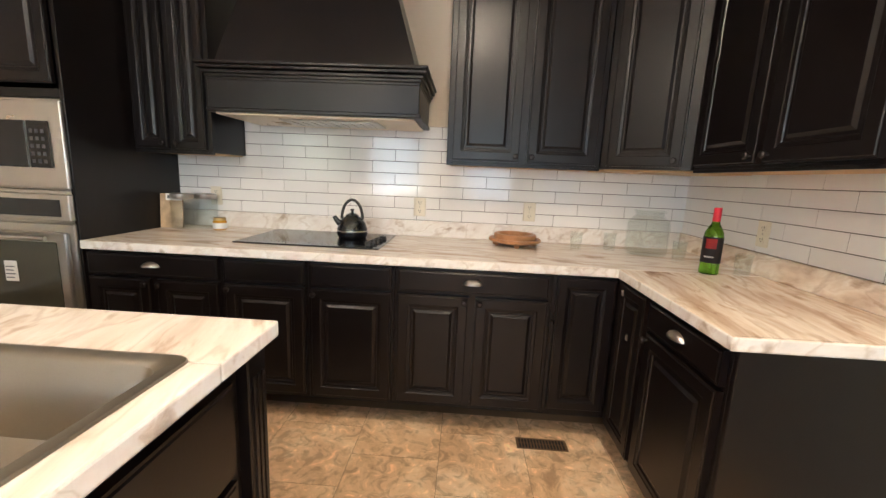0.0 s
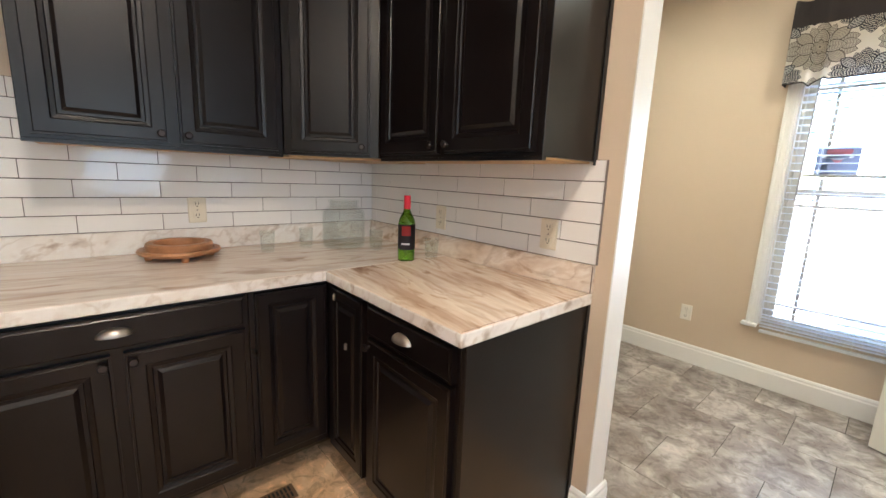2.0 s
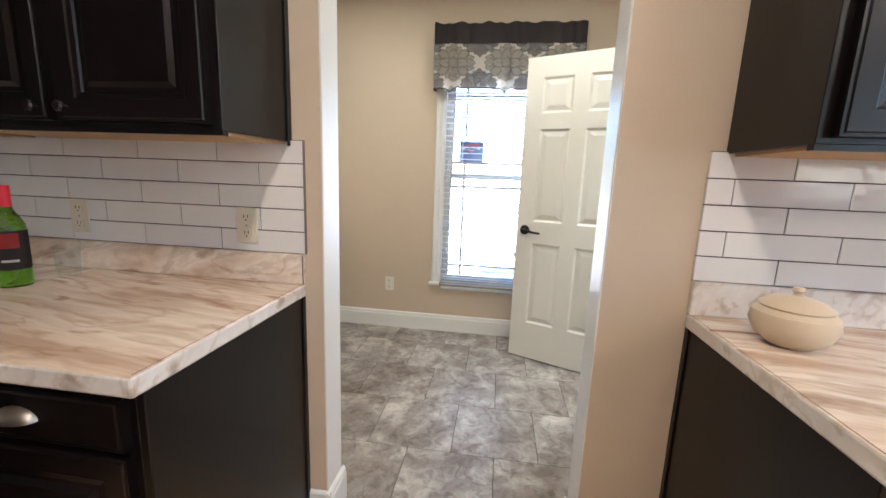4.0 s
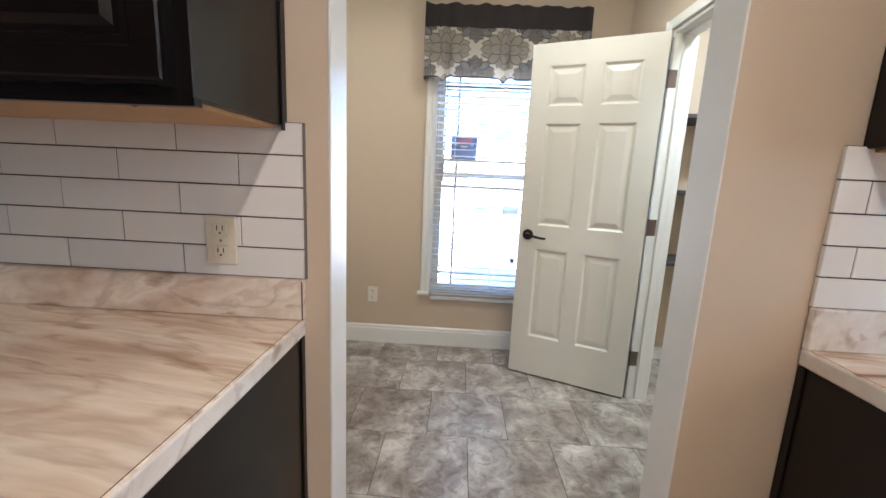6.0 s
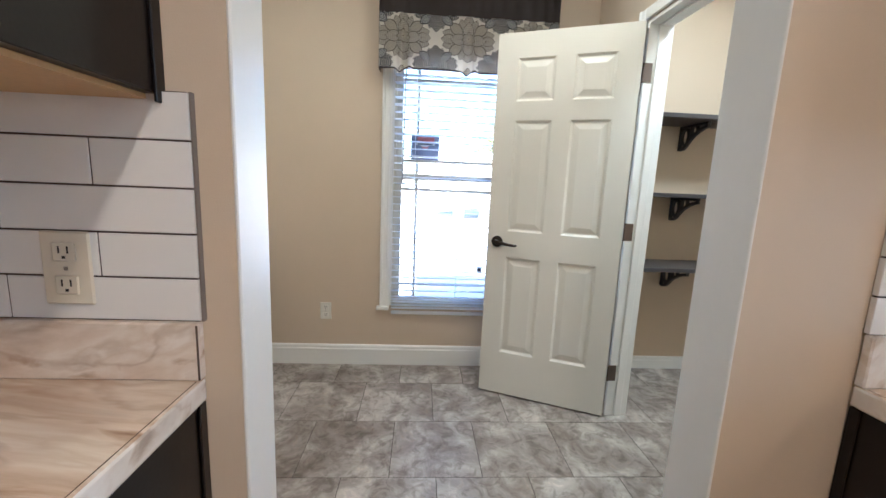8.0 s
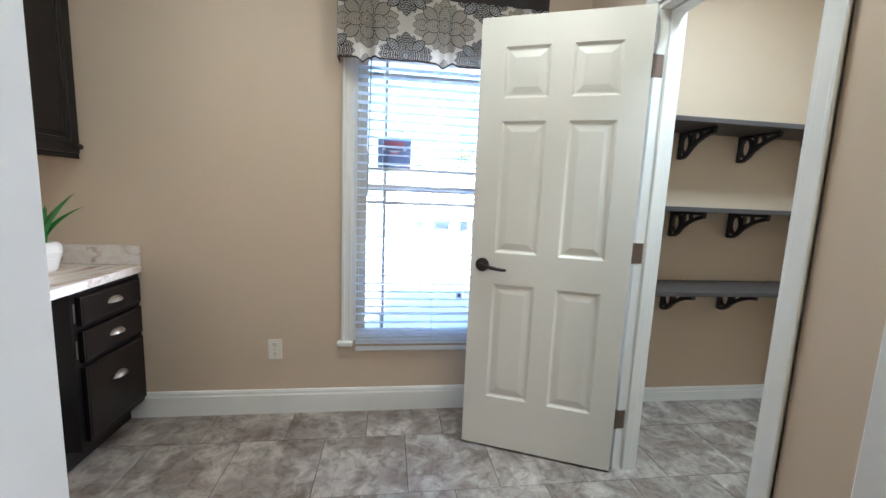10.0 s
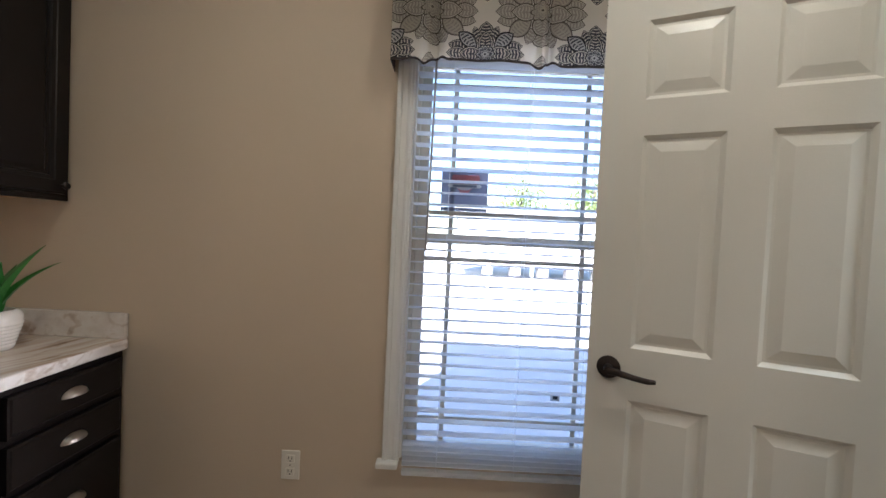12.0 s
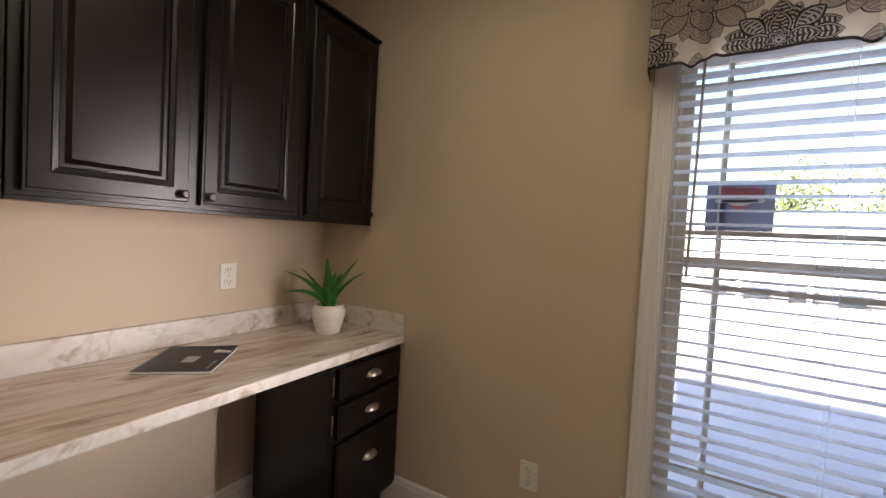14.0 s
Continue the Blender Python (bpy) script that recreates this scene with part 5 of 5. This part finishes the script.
# plant
pot = empty("potted_plant", pose(3.335, 2.51, DZ + 0.0005), "small green aloe in a ribbed white ceramic pot", "plant")
prof = [(0.0, 0.0), (0.052, 0.0), (0.056, 0.004)]
for k in range(7):
    z = 0.008 + k * 0.0125
    r = 0.058 + 0.020 * k / 6
    prof += [(r - 0.0015, z), (r + 0.0015, z + 0.004), (r + 0.0018, z + 0.008), (r - 0.0005, z + 0.0122)]
prof += [(0.0785, 0.104), (0.0775, 0.114), (0.073, 0.124), (0.065, 0.132), (0.060, 0.135), (0.056, 0.134), (0.055, 0.118), (0, 0.118)]
part("pot", one(lathe, prof, 32), M_CERAMIC, pot, "ribbed white ceramic pot", True)
part("soil", one(lathe, [(0.0545, 0.116), (0.0545, 0.1195), (0.03, 0.123), (0, 0.124)], 20), M_SOIL, pot)


def blade(bm, yaw, lean, length, width):
    n = 9
    rows = []
    ca, sa = math.cos(radians(yaw)), math.sin(radians(yaw))
    for i in range(n + 1):
        s = i / n
        a = radians(90 - lean * (0.35 + 0.65 * s))
        if i == 0:
            r, z = 0.012, 0.118
        else:
            r, z = r + length / n * math.cos(a), z + length / n * math.sin(a)
        w = width * 1.2 * (1 - s ** 1.9) * (0.75 + 0.5 * min(1, s * 3) * (1 - s)) + 0.0006
        th = 0.0055 * (1 - s) + 0.0006
        rows.append([bm.verts.new((ca * (r + o * math.sin(a)) - sa * q, sa * (r + o * math.sin(a)) + ca * q, z - o * math.cos(a))) for q, o in ((-w, -0.35 * w), (0, th * 0.2), (w, -0.35 * w), (0, -th - 0.8 * w))])
    for a, b in zip(rows, rows[1:]):
        for k in range(4):
            bm.faces.new((a[k], a[(k + 1) % 4], b[(k + 1) % 4], b[k]))
    bm.faces.new(rows[0][::-1])
    bm.faces.new(rows[-1])


for yaw, lean, ln, w in ((130, 70, 0.265, 0.024), (145, 96, 0.215, 0.023), (108, 56, 0.235, 0.016), (205, 13, 0.245, 0.028), (62, 16, 0.24, 0.022), (300, 38, 0.270, 0.028), (325, 60, 0.24, 0.018), (212, 46, 0.15, 0.028), (250, 22, 0.19, 0.030), (158, 76, 0.165, 0.014), (20, 50, 0.20, 0.020)):
    part("leaf", one(blade, yaw, lean, ln, w), M_LEAF, pot, smooth=True)

mag = empty("magazine", pose(2.736, 2.556, DZ + 0.0005, 0, 0, 41), "glossy dark grey magazine lying on the desk", "magazine")
part("page_block", one(box, -0.135, 0.135, -0.117, 0.116, 0.001, 0.0085), M_PAPER, mag)
bm = bmesh.new()
rows = [[bm.verts.new((-0.137 + 0.274 * i / 12, y, 0.0088 + 0.009 * (i / 12) ** 4 * (1 if y < 0 else 0.5))) for i in range(13)] for y in (-0.119, 0.0, 0.118)]
for p, q in zip(rows, rows[1:]):
    for i in range(12):
        bm.faces.new((p[i], p[i + 1], q[i + 1], q[i]))
bmesh.ops.solidify(bm, geom=bm.faces[:], thickness=-0.0006)
cover = part("cover", bm, M_MAG, mag, "dark photographic cover with a curled edge", True)
part("back_cover", one(box, -0.137, 0.137, -0.119, 0.118, 0.0, 0.0009), M_MAG, mag)
part("cover_print", one(box, 0.062, 0.100, -0.114, -0.055, 0.0112, 0.0124), M_PAPER, cover, "pale patch of print")
part("cover_print", one(box, -0.045, 0.02, -0.030, 0.012, 0.0094, 0.0101), M_MAGLIGHT, cover)
for i in range(3):
    part("cover_print", one(box, -0.11 + 0.03 * i, -0.09 + 0.03 * i, -0.098, -0.093, 0.0094, 0.0100), M_MAGLIGHT, cover)

# ---- outlets ----
for x, y, z, rz, mt, lb in ((XK - 0.0125, 1.492, 1.094, RZ_E, M_PLATE, "ivory duplex outlet on the tiled backsplash"), (XK - 0.0125, 2.115, 1.094, RZ_E, M_PLATE, "ivory duplex outlet on the tiled backsplash"),
                          (-0.02, YB - 0.0125, 1.094, 0, M_PLATE, "ivory duplex outlet on the tiled backsplash"), (0.66, YB - 0.0125, 1.094, 0, M_PLATE, "ivory duplex outlet on the tiled backsplash"), (-1.33, YB - 0.0125, 1.105, 0, M_PLATE, "ivory duplex outlet on the tiled backsplash"),
                          (XW - 0.001, 1.562, 0.375, RZ_E, M_PLATE_W, "white duplex outlet low on the beige wall"), (3.004, YB - 0.001, 1.10, 0, M_PLATE_W, "white duplex outlet above the desk")):
    outlet(pose(x, y, z, 0, 0, rz), mt, lb)

# ---- things on the counters ----
def bottle(m):
    e = empty("wine_bottle", m, "green glass wine bottle with a red foil neck and dark label", "bottle")
    part("glass_body", one(lathe, [(0, 0.006), (0.03, 0.003), (0.036, 0.0), (0.038, 0.006), (0.038, 0.165), (0.036, 0.182), (0.027, 0.203), (0.0165, 0.222), (0.0145, 0.235), (0.0145, 0.284), (0.010, 0.285), (0, 0.285)], 28), M_BOTTLE, e, smooth=True)
    part("foil", one(lathe, [(0.0152, 0.232), (0.0156, 0.236), (0.0153, 0.284), (0.0150, 0.292), (0, 0.2925)], 24), M_RED, e, "red foil capsule", True)
    bm = bmesh.new()
    def arc(bm, z0, z1, a0, a1, r):
        n = 16
        p = [[bm.verts.new((r * math.cos(radians(a0 + (a1 - a0) * k / n)), r * math.sin(radians(a0 + (a1 - a0) * k / n)), z)) for k in range(n + 1)] for z in (z0, z1)]
        for k in range(n):
            bm.faces.new((p[0][k], p[0][k + 1], p[1][k + 1], p[1][k]))
        bmesh.ops.solidify(bm, geom=bm.faces[:], thickness=0.0004)
    arc(bm, 0.052, 0.165, 130, 330, 0.0387)
    lab = part("label", bm, M_LABEL, e, "dark paper label")
    part("label_print", one(arc, 0.115, 0.158, 200, 262, 0.0392), M_LABELRED, lab)
    part("label_print", one(arc, 0.075, 0.082, 200, 255, 0.0392), M_PAPER, lab)
    return e


bottle(pose(1.357, 2.085, ZT + 0.0005))


def tumbler(m):
    e = empty("drinking_glass", m, "clear stemless drinking glass on the counter", "glass", "glasses round the jar")
    part("glass_bowl", one(lathe, [(0, 0.004), (0.02, 0.002), (0.026, 0.0), (0.029, 0.003), (0.031, 0.03), (0.033, 0.075), (0.034, 0.098), (0.0332, 0.1), (0.0325, 0.098), (0.0312, 0.075), (0.0292, 0.03), (0.026, 0.012), (0, 0.010)], 24), M_GLASS, e, smooth=True)
    return e


g0 = tumbler(pose(0.90, 2.56, ZT + 0.0005))
for x, y in ((1.095, 2.585), (1.372, 2.37), (1.472, 2.045)):
    copy_thing(g0, pose(x, y, ZT + 0.0005))
jar = empty("glass_jar", pose(1.275, 2.53, ZT + 0.0005), "large clear glass jar with a flared mouth", "jar")
part("glass_body", one(lathe, [(0, 0.008), (0.07, 0.004), (0.095, 0.0), (0.104, 0.008), (0.108, 0.04), (0.108, 0.165), (0.103, 0.185), (0.085, 0.203), (0.072, 0.212), (0.072, 0.228), (0.080, 0.233), (0.080, 0.241), (0.070, 0.241), (0.066, 0.228), (0.067, 0.210), (0.082, 0.196), (0.098, 0.180), (0.103, 0.163), (0.103, 0.042), (0.099, 0.014), (0, 0.013)], 36), M_GLASS, jar, smooth=True)

tray = empty("wooden_tray", pose(0.56, 2.60, ZT + 0.0005), "round honey-coloured wooden tray stand on small feet", "tray")
part("plate", one(lathe, [(0, 0.020), (0.13, 0.020), (0.145, 0.026), (0.150, 0.034), (0.146, 0.042), (0.128, 0.042), (0.124, 0.036), (0, 0.036)], 40), M_WOOD, tray, smooth=True)
part("rim", one(lathe, [(0.088, 0.0365), (0.118, 0.0365), (0.121, 0.062), (0.115, 0.069), (0.094, 0.069), (0.090, 0.060), (0.088, 0.0365)], 40), M_WOOD, tray, smooth=True)
for k in range(4):
    a = math.radians(45 + 90 * k - 45)
    part("foot", one(lathe, [(0, 0), (0.012, 0), (0.016, 0.008), (0.014, 0.0195), (0, 0.0195)], 12, (0.11 * math.cos(a), 0.11 * math.sin(a), 0)), M_WOOD, tray, smooth=True)

kt = empty("kettle", pose(-0.375, 2.52, ZT + 0.009), "shiny black enamel kettle with a looped handle", "kettle")
part("body", one(lathe, [(0, 0), (0.072, 0.0), (0.080, 0.006), (0.086, 0.03), (0.084, 0.055), (0.074, 0.085), (0.056, 0.110), (0.038, 0.122), (0.036, 0.125), (0, 0.125)], 36), M_KETTLE, kt, smooth=True)
part("band", one(lathe, [(0.0862, 0.040), (0.0872, 0.041), (0.0868, 0.045), (0.0855, 0.046)], 36), M_NICKEL, kt, "bright metal band", True)
part("lid", one(lathe, [(0.037, 0.1255), (0.036, 0.130), (0.02, 0.139), (0.008, 0.142), (0.007, 0.150), (0.012, 0.156), (0.010, 0.164), (0, 0.166)], 24), M_KETTLE, kt, smooth=True)
part("handle", one(tube, [(-0.052 * math.cos(a) * (1.15 if abs(math.cos(a)) > 0.5 else 1.1), 0, 0.108 + 0.108 * math.sin(a)) for a in [math.pi * k / 14 for k in range(15)]], 0.0085, 10), M_PLASTIC, kt, smooth=True)
part("spout", one(tube, [(-0.062, -0.01, 0.075), (-0.088, -0.014, 0.100), (-0.100, -0.016, 0.120)], [0.020, 0.014, 0.011], 12), M_KETTLE, kt, smooth=True)

hj = empty("honey_jar", pose(-1.22, 2.62, ZT + 0.0005), "small jar of amber honey with a brass lid", "jar")
part("body", one(lathe, [(0, 0), (0.032, 0.0), (0.037, 0.006), (0.038, 0.045), (0.033, 0.056), (0, 0.056)], 24), M_HONEY, hj, smooth=True)
part("lid", one(lathe, [(0.033, 0.0565), (0.035, 0.058), (0.035, 0.072), (0.032, 0.075), (0, 0.075)], 24), M_GOLD, hj, "brass-coloured lid", True)
part("label", one(lathe, [(0.0384, 0.008), (0.0388, 0.010), (0.0392, 0.040), (0.0388, 0.042)], 24), M_PAPER, hj, "white paper label", True)


def canister(m):
    e = empty("glass_canister", m, "clear glass canister with a brushed metal lid", "canister", "glass canisters")
    part("glass_body", one(lathe, [(0, 0.006), (0.05, 0.003), (0.060, 0.0), (0.064, 0.006), (0.064, 0.165), (0.058, 0.178), (0.054, 0.178), (0.059, 0.163), (0.059, 0.012), (0, 0.011)], 30), M_GLASS, e, smooth=True)
    part("lid", one(lathe, [(0.0, 0.179), (0.060, 0.179), (0.062, 0.182), (0.062, 0.205), (0.058, 0.209), (0, 0.209)], 30), M_STEEL, e, "brushed metal lid", True)
    return e


can = canister(pose(-1.45, 2.62, ZT + 0.0005))
copy_thing(can, pose(-1.345, 2.69, ZT + 0.0005))
# a brown printed bag with a white header, built as a flat board
bag = empty("recipe_book_stand", pose(-1.505, 2.60, ZT + 0.0005, -6, 0, 12), "printed brown bag, built as a thin board, standing beside the canisters", "picture board")
part("board", one(box, -0.062, 0.062, -0.012, 0.0, 0.0, 0.205, 0.002), M_BAG, bag)
part("heading", one(box, -0.03, 0.062, -0.0135, -0.0125, 0.165, 0.205), M_PAPER, bag, "white heading strip")
for i in range(3):
    part("print_bar", one(box, -0.02 + 0.026 * i, -0.002 + 0.026 * i, -0.0145, -0.0138, 0.175, 0.195), M_SIGN, bag)

bowl = empty("lidded_bowl", pose(1.412, -0.012, ZT + 0.0005), "cream ceramic lidded bowl on the counter", "bowl")
part("body", one(lathe, [(0, 0), (0.042, 0.0), (0.048, 0.005), (0.074, 0.025), (0.086, 0.052), (0.082, 0.078), (0.068, 0.090), (0, 0.090)], 36), M_CREAM, bowl, smooth=True)
part("lid", one(lathe, [(0.070, 0.0905), (0.072, 0.094), (0.052, 0.108), (0.022, 0.117), (0.010, 0.120), (0.009, 0.126), (0.014, 0.132), (0.011, 0.139), (0, 0.141)], 32), M_CREAM, bowl, smooth=True)

vent = empty("floor_register", pose(0.575, 2.045, 0), "brown metal floor heating register", "vent")
part("frame", one(box, 0, 0.25, 0, 0.085, 0.0006, 0.003, 0.001), M_REGISTER, vent)
for i in range(15):
    for j in range(2):
        part("slot", one(box, 0.014 + i * 0.0152, 0.022 + i * 0.0152, 0.010 + j * 0.035, 0.039 + j * 0.035, 0.0031, 0.0035), M_SLOT, vent)

# ---- lamps ----
def downlight(x, y, z, watts, color=WARM, spread=0.16):
    e = empty("recessed_light", pose(x, y, z), "round white recessed ceiling light", "ceiling light", "recessed ceiling lights")
    part("trim_ring", one(lathe, [(0.082, 0.0), (0.100, -0.001), (0.100, -0.006), (0.084, -0.008), (0.082, -0.004)], 28), M_TRIM, e, smooth=True)
    part("diffuser", one(lathe, [(0.0, -0.0015), (0.081, -0.0015), (0.081, -0.0005), (0, -0.0005)], 28), M_LAMP, e)
    lamp("ceiling_lamp", "AREA", look((x, y, z - 0.012), (x, y, z - 1)), watts, color, size=spread)


for x, y, w in ((-1.2, -0.1, 0.7), (0.30, 0.70, 1.6), (-1.2, -1.6, 1.2), (0.35, -1.95, 0.8)):
    downlight(x, y, ZC, w)
NOOK_WHITE = (0.97, 0.95, 0.70)
downlight(2.55, 1.70, ZC, 0.68, NOOK_WHITE)
downlight(2.55, 0.45, ZC, 0.66, NOOK_WHITE)
downlight(2.45, -0.62, ZC, 2.5, (0.90, 0.99, 0.88), 0.32)
# added area lamps stand in for sky light in the kitchen's south windows
for x0, x1, z0, z1 in SW[:2]:
    lamp("fill_lamp", "AREA", look(((x0 + x1) / 2, YS - 0.02, (z0 + z1) / 2), ((x0 + x1) / 2, 0, (z0 + z1) / 2)), 1.0 * (x1 - x0) * (z1 - z0), (0.70, 0.85, 1.0), shape="RECTANGLE", size=x1 - x0 - 0.04, size_y=z1 - z0 - 0.04)
# fill lamp added behind the open door, beamed at the desk wall
lamp("fill_lamp", "AREA", look((3.500, 0.320, 1.12), (2.52, 2.79, 1.05)), 0.75, (1.0, 0.93, 0.84), shape="RECTANGLE", size=0.07, size_y=1.3, spread=48)

# ---- outside ----
GZ = -0.72
tagged(part("ground", one(box, -400, 400, -400, 400, GZ - 0.3, GZ), M_GROUND), "pale sunlit gravel lot reaching to the horizon", "ground", kind="structure")
found = wall("foundation", [(XL - 0.1, XW + 0.1, YS - 0.1, YB + 0.1, GZ, -0.1)], "pale skirting under the house", M_SIDING)


def far_home(m, w, label):
    e = empty("mobile_home", m, label, "house", "homes across the lot")
    part("wall", one(box, 0, 4.2, -w / 2, w / 2, 0.85, 3.3, 0.02), M_SIDING, e)
    bm = bmesh.new()
    prism(bm, [(-0.25, 3.3), (4.45, 3.3), (2.1, 3.9)], 1, -w / 2 - 0.2, w / 2 + 0.2)
    part("roof", bm, M_SIDING, e)
    part("beam", one(box, 0.4, 0.6, -w / 2 + 0.2, w / 2 - 0.2, 0.55, 0.849), M_SIGN, e, "dark steel chassis beam")
    n = int(w / 1.5)
    for k in range(n):
        y = -w / 2 + 0.8 + k * 1.5
        part("pier", one(box, 0.25, 0.85, y - 0.28, y + 0.28, 0.0, 0.56, 0.02), M_ROOF, e, "grey block pier")
    return e


far_home(pose(23, -7.5, GZ), 16, "pale mobile home set on block piers across the lot")
fen = empty("rail_fence", pose(17.5, 0, GZ), "white rail fence across the lot", "fence")
for k in range(12):
    part("post", one(box, -0.05, 0.05, -16 + k * 1.7, -15.88 + k * 1.7, 0, 1.75, 0.01), M_TRIM, fen)
for z in (1.0, 1.6):
    part("rail", one(box, -0.03, 0.03, -16, 3.5, z, z + 0.09, 0.008), M_TRIM, fen)


def tree(m, height, spread, seed, label):
    rnd = random.Random(seed)
    e = empty("tree", m, label, "tree", "trees round the lot")
    bm = bmesh.new()
    tube(bm, [(0, 0, 0), (0.06, 0.03, height * 0.3), (0.0, 0.08, height * 0.6), (0.05, 0, height * 0.85)], [0.16, 0.12, 0.07, 0.02], 8)
    tips = []
    for k in range(9):
        a, z = k * 2.4, height * (0.32 + 0.055 * k)
        r = spread * (0.95 - 0.06 * k)
        tip = (r * math.cos(a), r * math.sin(a), z + r * 0.55)
        tube(bm, [(0, 0.04, z), (tip[0] * 0.5, tip[1] * 0.5, z + r * 0.2), tip], [0.05, 0.03, 0.01], 5)
        tips.append(tip)
    part("trunk", bm, M_BARK, e)
    verts, faces = [], []
    for tip in tips + [(0, 0, height * 0.9), (0.2, 0.1, height * 0.7)]:
        for _ in range(210):
            d = Vector((rnd.gauss(0, 1), rnd.gauss(0, 1), rnd.gauss(0, 0.7))) * spread * 0.28
            c = Vector(tip) * rnd.uniform(0.6, 1.05) + d
            c.z = max(c.z, height * 0.28)
            s = rnd.uniform(0.08, 0.19)
            u = Vector((rnd.gauss(0, 1), rnd.gauss(0, 1), rnd.gauss(0, 1))).normalized()
            v = u.orthogonal().normalized()
            i = len(verts)
            verts += [c - u * s, c + v * s * 0.45, c + u * s, c - v * s * 0.45]
            faces.append((i, i + 1, i + 2, i + 3))
    d = bpy.data.meshes.new("crown")
    d.from_pydata(verts, [], faces)
    d.materials.append(M_FOLIAGE)
    c = new("crown", d)
    c.parent = e
    return e


tree(pose(31, -4.3, GZ), 7.8, 2.4, 3, "leafy green tree beyond the far home")
tree(pose(31, -9.5, GZ), 8.2, 2.4, 5, "tall leafy green tree beyond the far home")
tree(pose(-1.6, -8.5, GZ), 6.5, 2.4, 7, "leafy green tree outside the kitchen windows")
tree(pose(1.8, -9.5, GZ), 6.0, 2.2, 9, "leafy green tree outside the kitchen windows")

# unseen low crowns, added to hide sunlit ground from the tile reflections
tree(pose(-3.0, -7.6, GZ), 4.8, 2.3, 11, "low leafy tree added outside to screen the sunlit ground")
tree(pose(0.7, -7.9, GZ), 4.6, 2.2, 13, "low leafy tree added outside to screen the sunlit ground")

# ---- wall and floor tiles ----
TH, TP = 0.0712, 0.283
tile_cache = {}


def tile_mesh(w, hgt):
    key = (round(w, 4), round(hgt, 4))
    if key not in tile_cache:
        bm = bmesh.new()
        box(bm, 0.0011, w - 0.0011, -0.0115, -0.0005, 0.0015, hgt - 0.0015, 0.0010)
        tile_cache[key] = mesh("tile", bm, M_TILE)
    return tile_cache[key]


def tile_field(parent, m, length, rows, z0, start, flip=0):
    """Running-bond tiles on a wall line; local x runs along the wall, -y faces the room."""
    for r in range(rows):
        x = start + (TP / 2 if (r + flip) % 2 else 0)
        while x > 0:
            x -= TP
        while x < length - 0.004:
            a, b = max(0, x), min(length, x + TP)
            b = length if length - b < 0.03 else b
            if b - a > 0.012:
                t = new("tile", tile_mesh(b - a, TH))
                t.parent = parent
                t.matrix_basis = m @ pose(a, 0, z0 + r * TH)
            x += TP


def grout(parent, m, length, z0, z1):
    part("grout", one(box, 0, length, -0.0095, 0.0, z0, z1), M_GROUT, parent, m=m)


Z0 = 1.0095
# east kitchen wall: local x runs towards -y from the corner
me = pose(XK - 0.0005, YB - 0.013, 0, 0, 0, RZ_E)
LE = YB - 0.013 - 1.298
tile_field(wall_mid, me, LE, 5, Z0, (YB - 0.013 - 1.588) % TP)
grout(wall_mid, me, LE - 0.004, Z0, Z0 + 5 * TH)
part("caulk_line", one(box, LE + 0.0002, LE + 0.003, -0.0105, 0.0, Z0, Z0 + 5 * TH), M_CAULK, wall_mid, m=me)
m2 = pose(XK - 0.0005, 0.138, 0, 0, 0, RZ_E)
tile_field(wall_mid, m2, 1.24, 5, Z0, 0.21)
grout(wall_mid, m2 @ pose(0.004, 0, 0), 1.236, Z0, Z0 + 5 * TH)
mb = pose(-1.574, YB - 0.0005, 0)
LB = XK - 0.001 + 1.574
tile_field(wall_north, mb, LB, 5, Z0, 0.12)
grout(wall_north, mb, LB, Z0, Z0 + 5 * TH)
mh = pose(-1.130, YB - 0.0005, 0)
tile_field(wall_north, mh, 1.278, 3, Z0 + 5 * TH, 0.12 - 0.444 + TP * 2, 1)
grout(wall_north, mh, 1.278, Z0 + 5 * TH, Z0 + 8 * TH)

TS = 0.405
floor_cache = {}


def floor_tile(x0, x1, y0, y1, mat, gap):
    x0, x1, y0, y1 = x0 + gap, x1 - gap, y0 + gap, y1 - gap
    w, d = x1 - x0, y1 - y0
    if w < 0.02 or d < 0.02:
        return
    key = (round(w, 3), round(d, 3), mat.name)
    if key not in floor_cache:
        bm = bmesh.new()
        f = box(bm, -w / 2, w / 2, -d / 2, d / 2, -0.003, 0.0)
        bmesh.ops.inset_region(bm, faces=[f[1]], thickness=0.002, depth=0.0007, use_even_offset=True)
        floor_cache[key] = mesh("floor_tile", bm, mat)
    t = new("floor_tile", floor_cache[key])
    t.parent = floor
    t.location = ((x0 + x1) / 2, (y0 + y1) / 2, -0.0002)


def floor_field(X0, X1, Y0, Y1, xs, ys, mat, gap):
    r = math.floor((X0 - xs) / TS)
    while xs + r * TS < X1:
        a, b = max(X0, xs + r * TS), min(X1, xs + (r + 1) * TS)
        y = ys + (TS / 2 if r % 2 else 0)
        y -= math.ceil((y - Y0) / TS) * TS
        while y < Y1:
            floor_tile(a, b, max(Y0, y), min(Y1, y + TS), mat, gap)
            y += TS
        r += 1


floor_field(1.66, XW, -1.56, YB, 2.472, 1.049, M_FLOOR_N, 0.0016)
floor_field(-2.2, 1.6599, -1.2, 2.3, 0.20, 0.10, M_FLOOR_K, 0.0012)
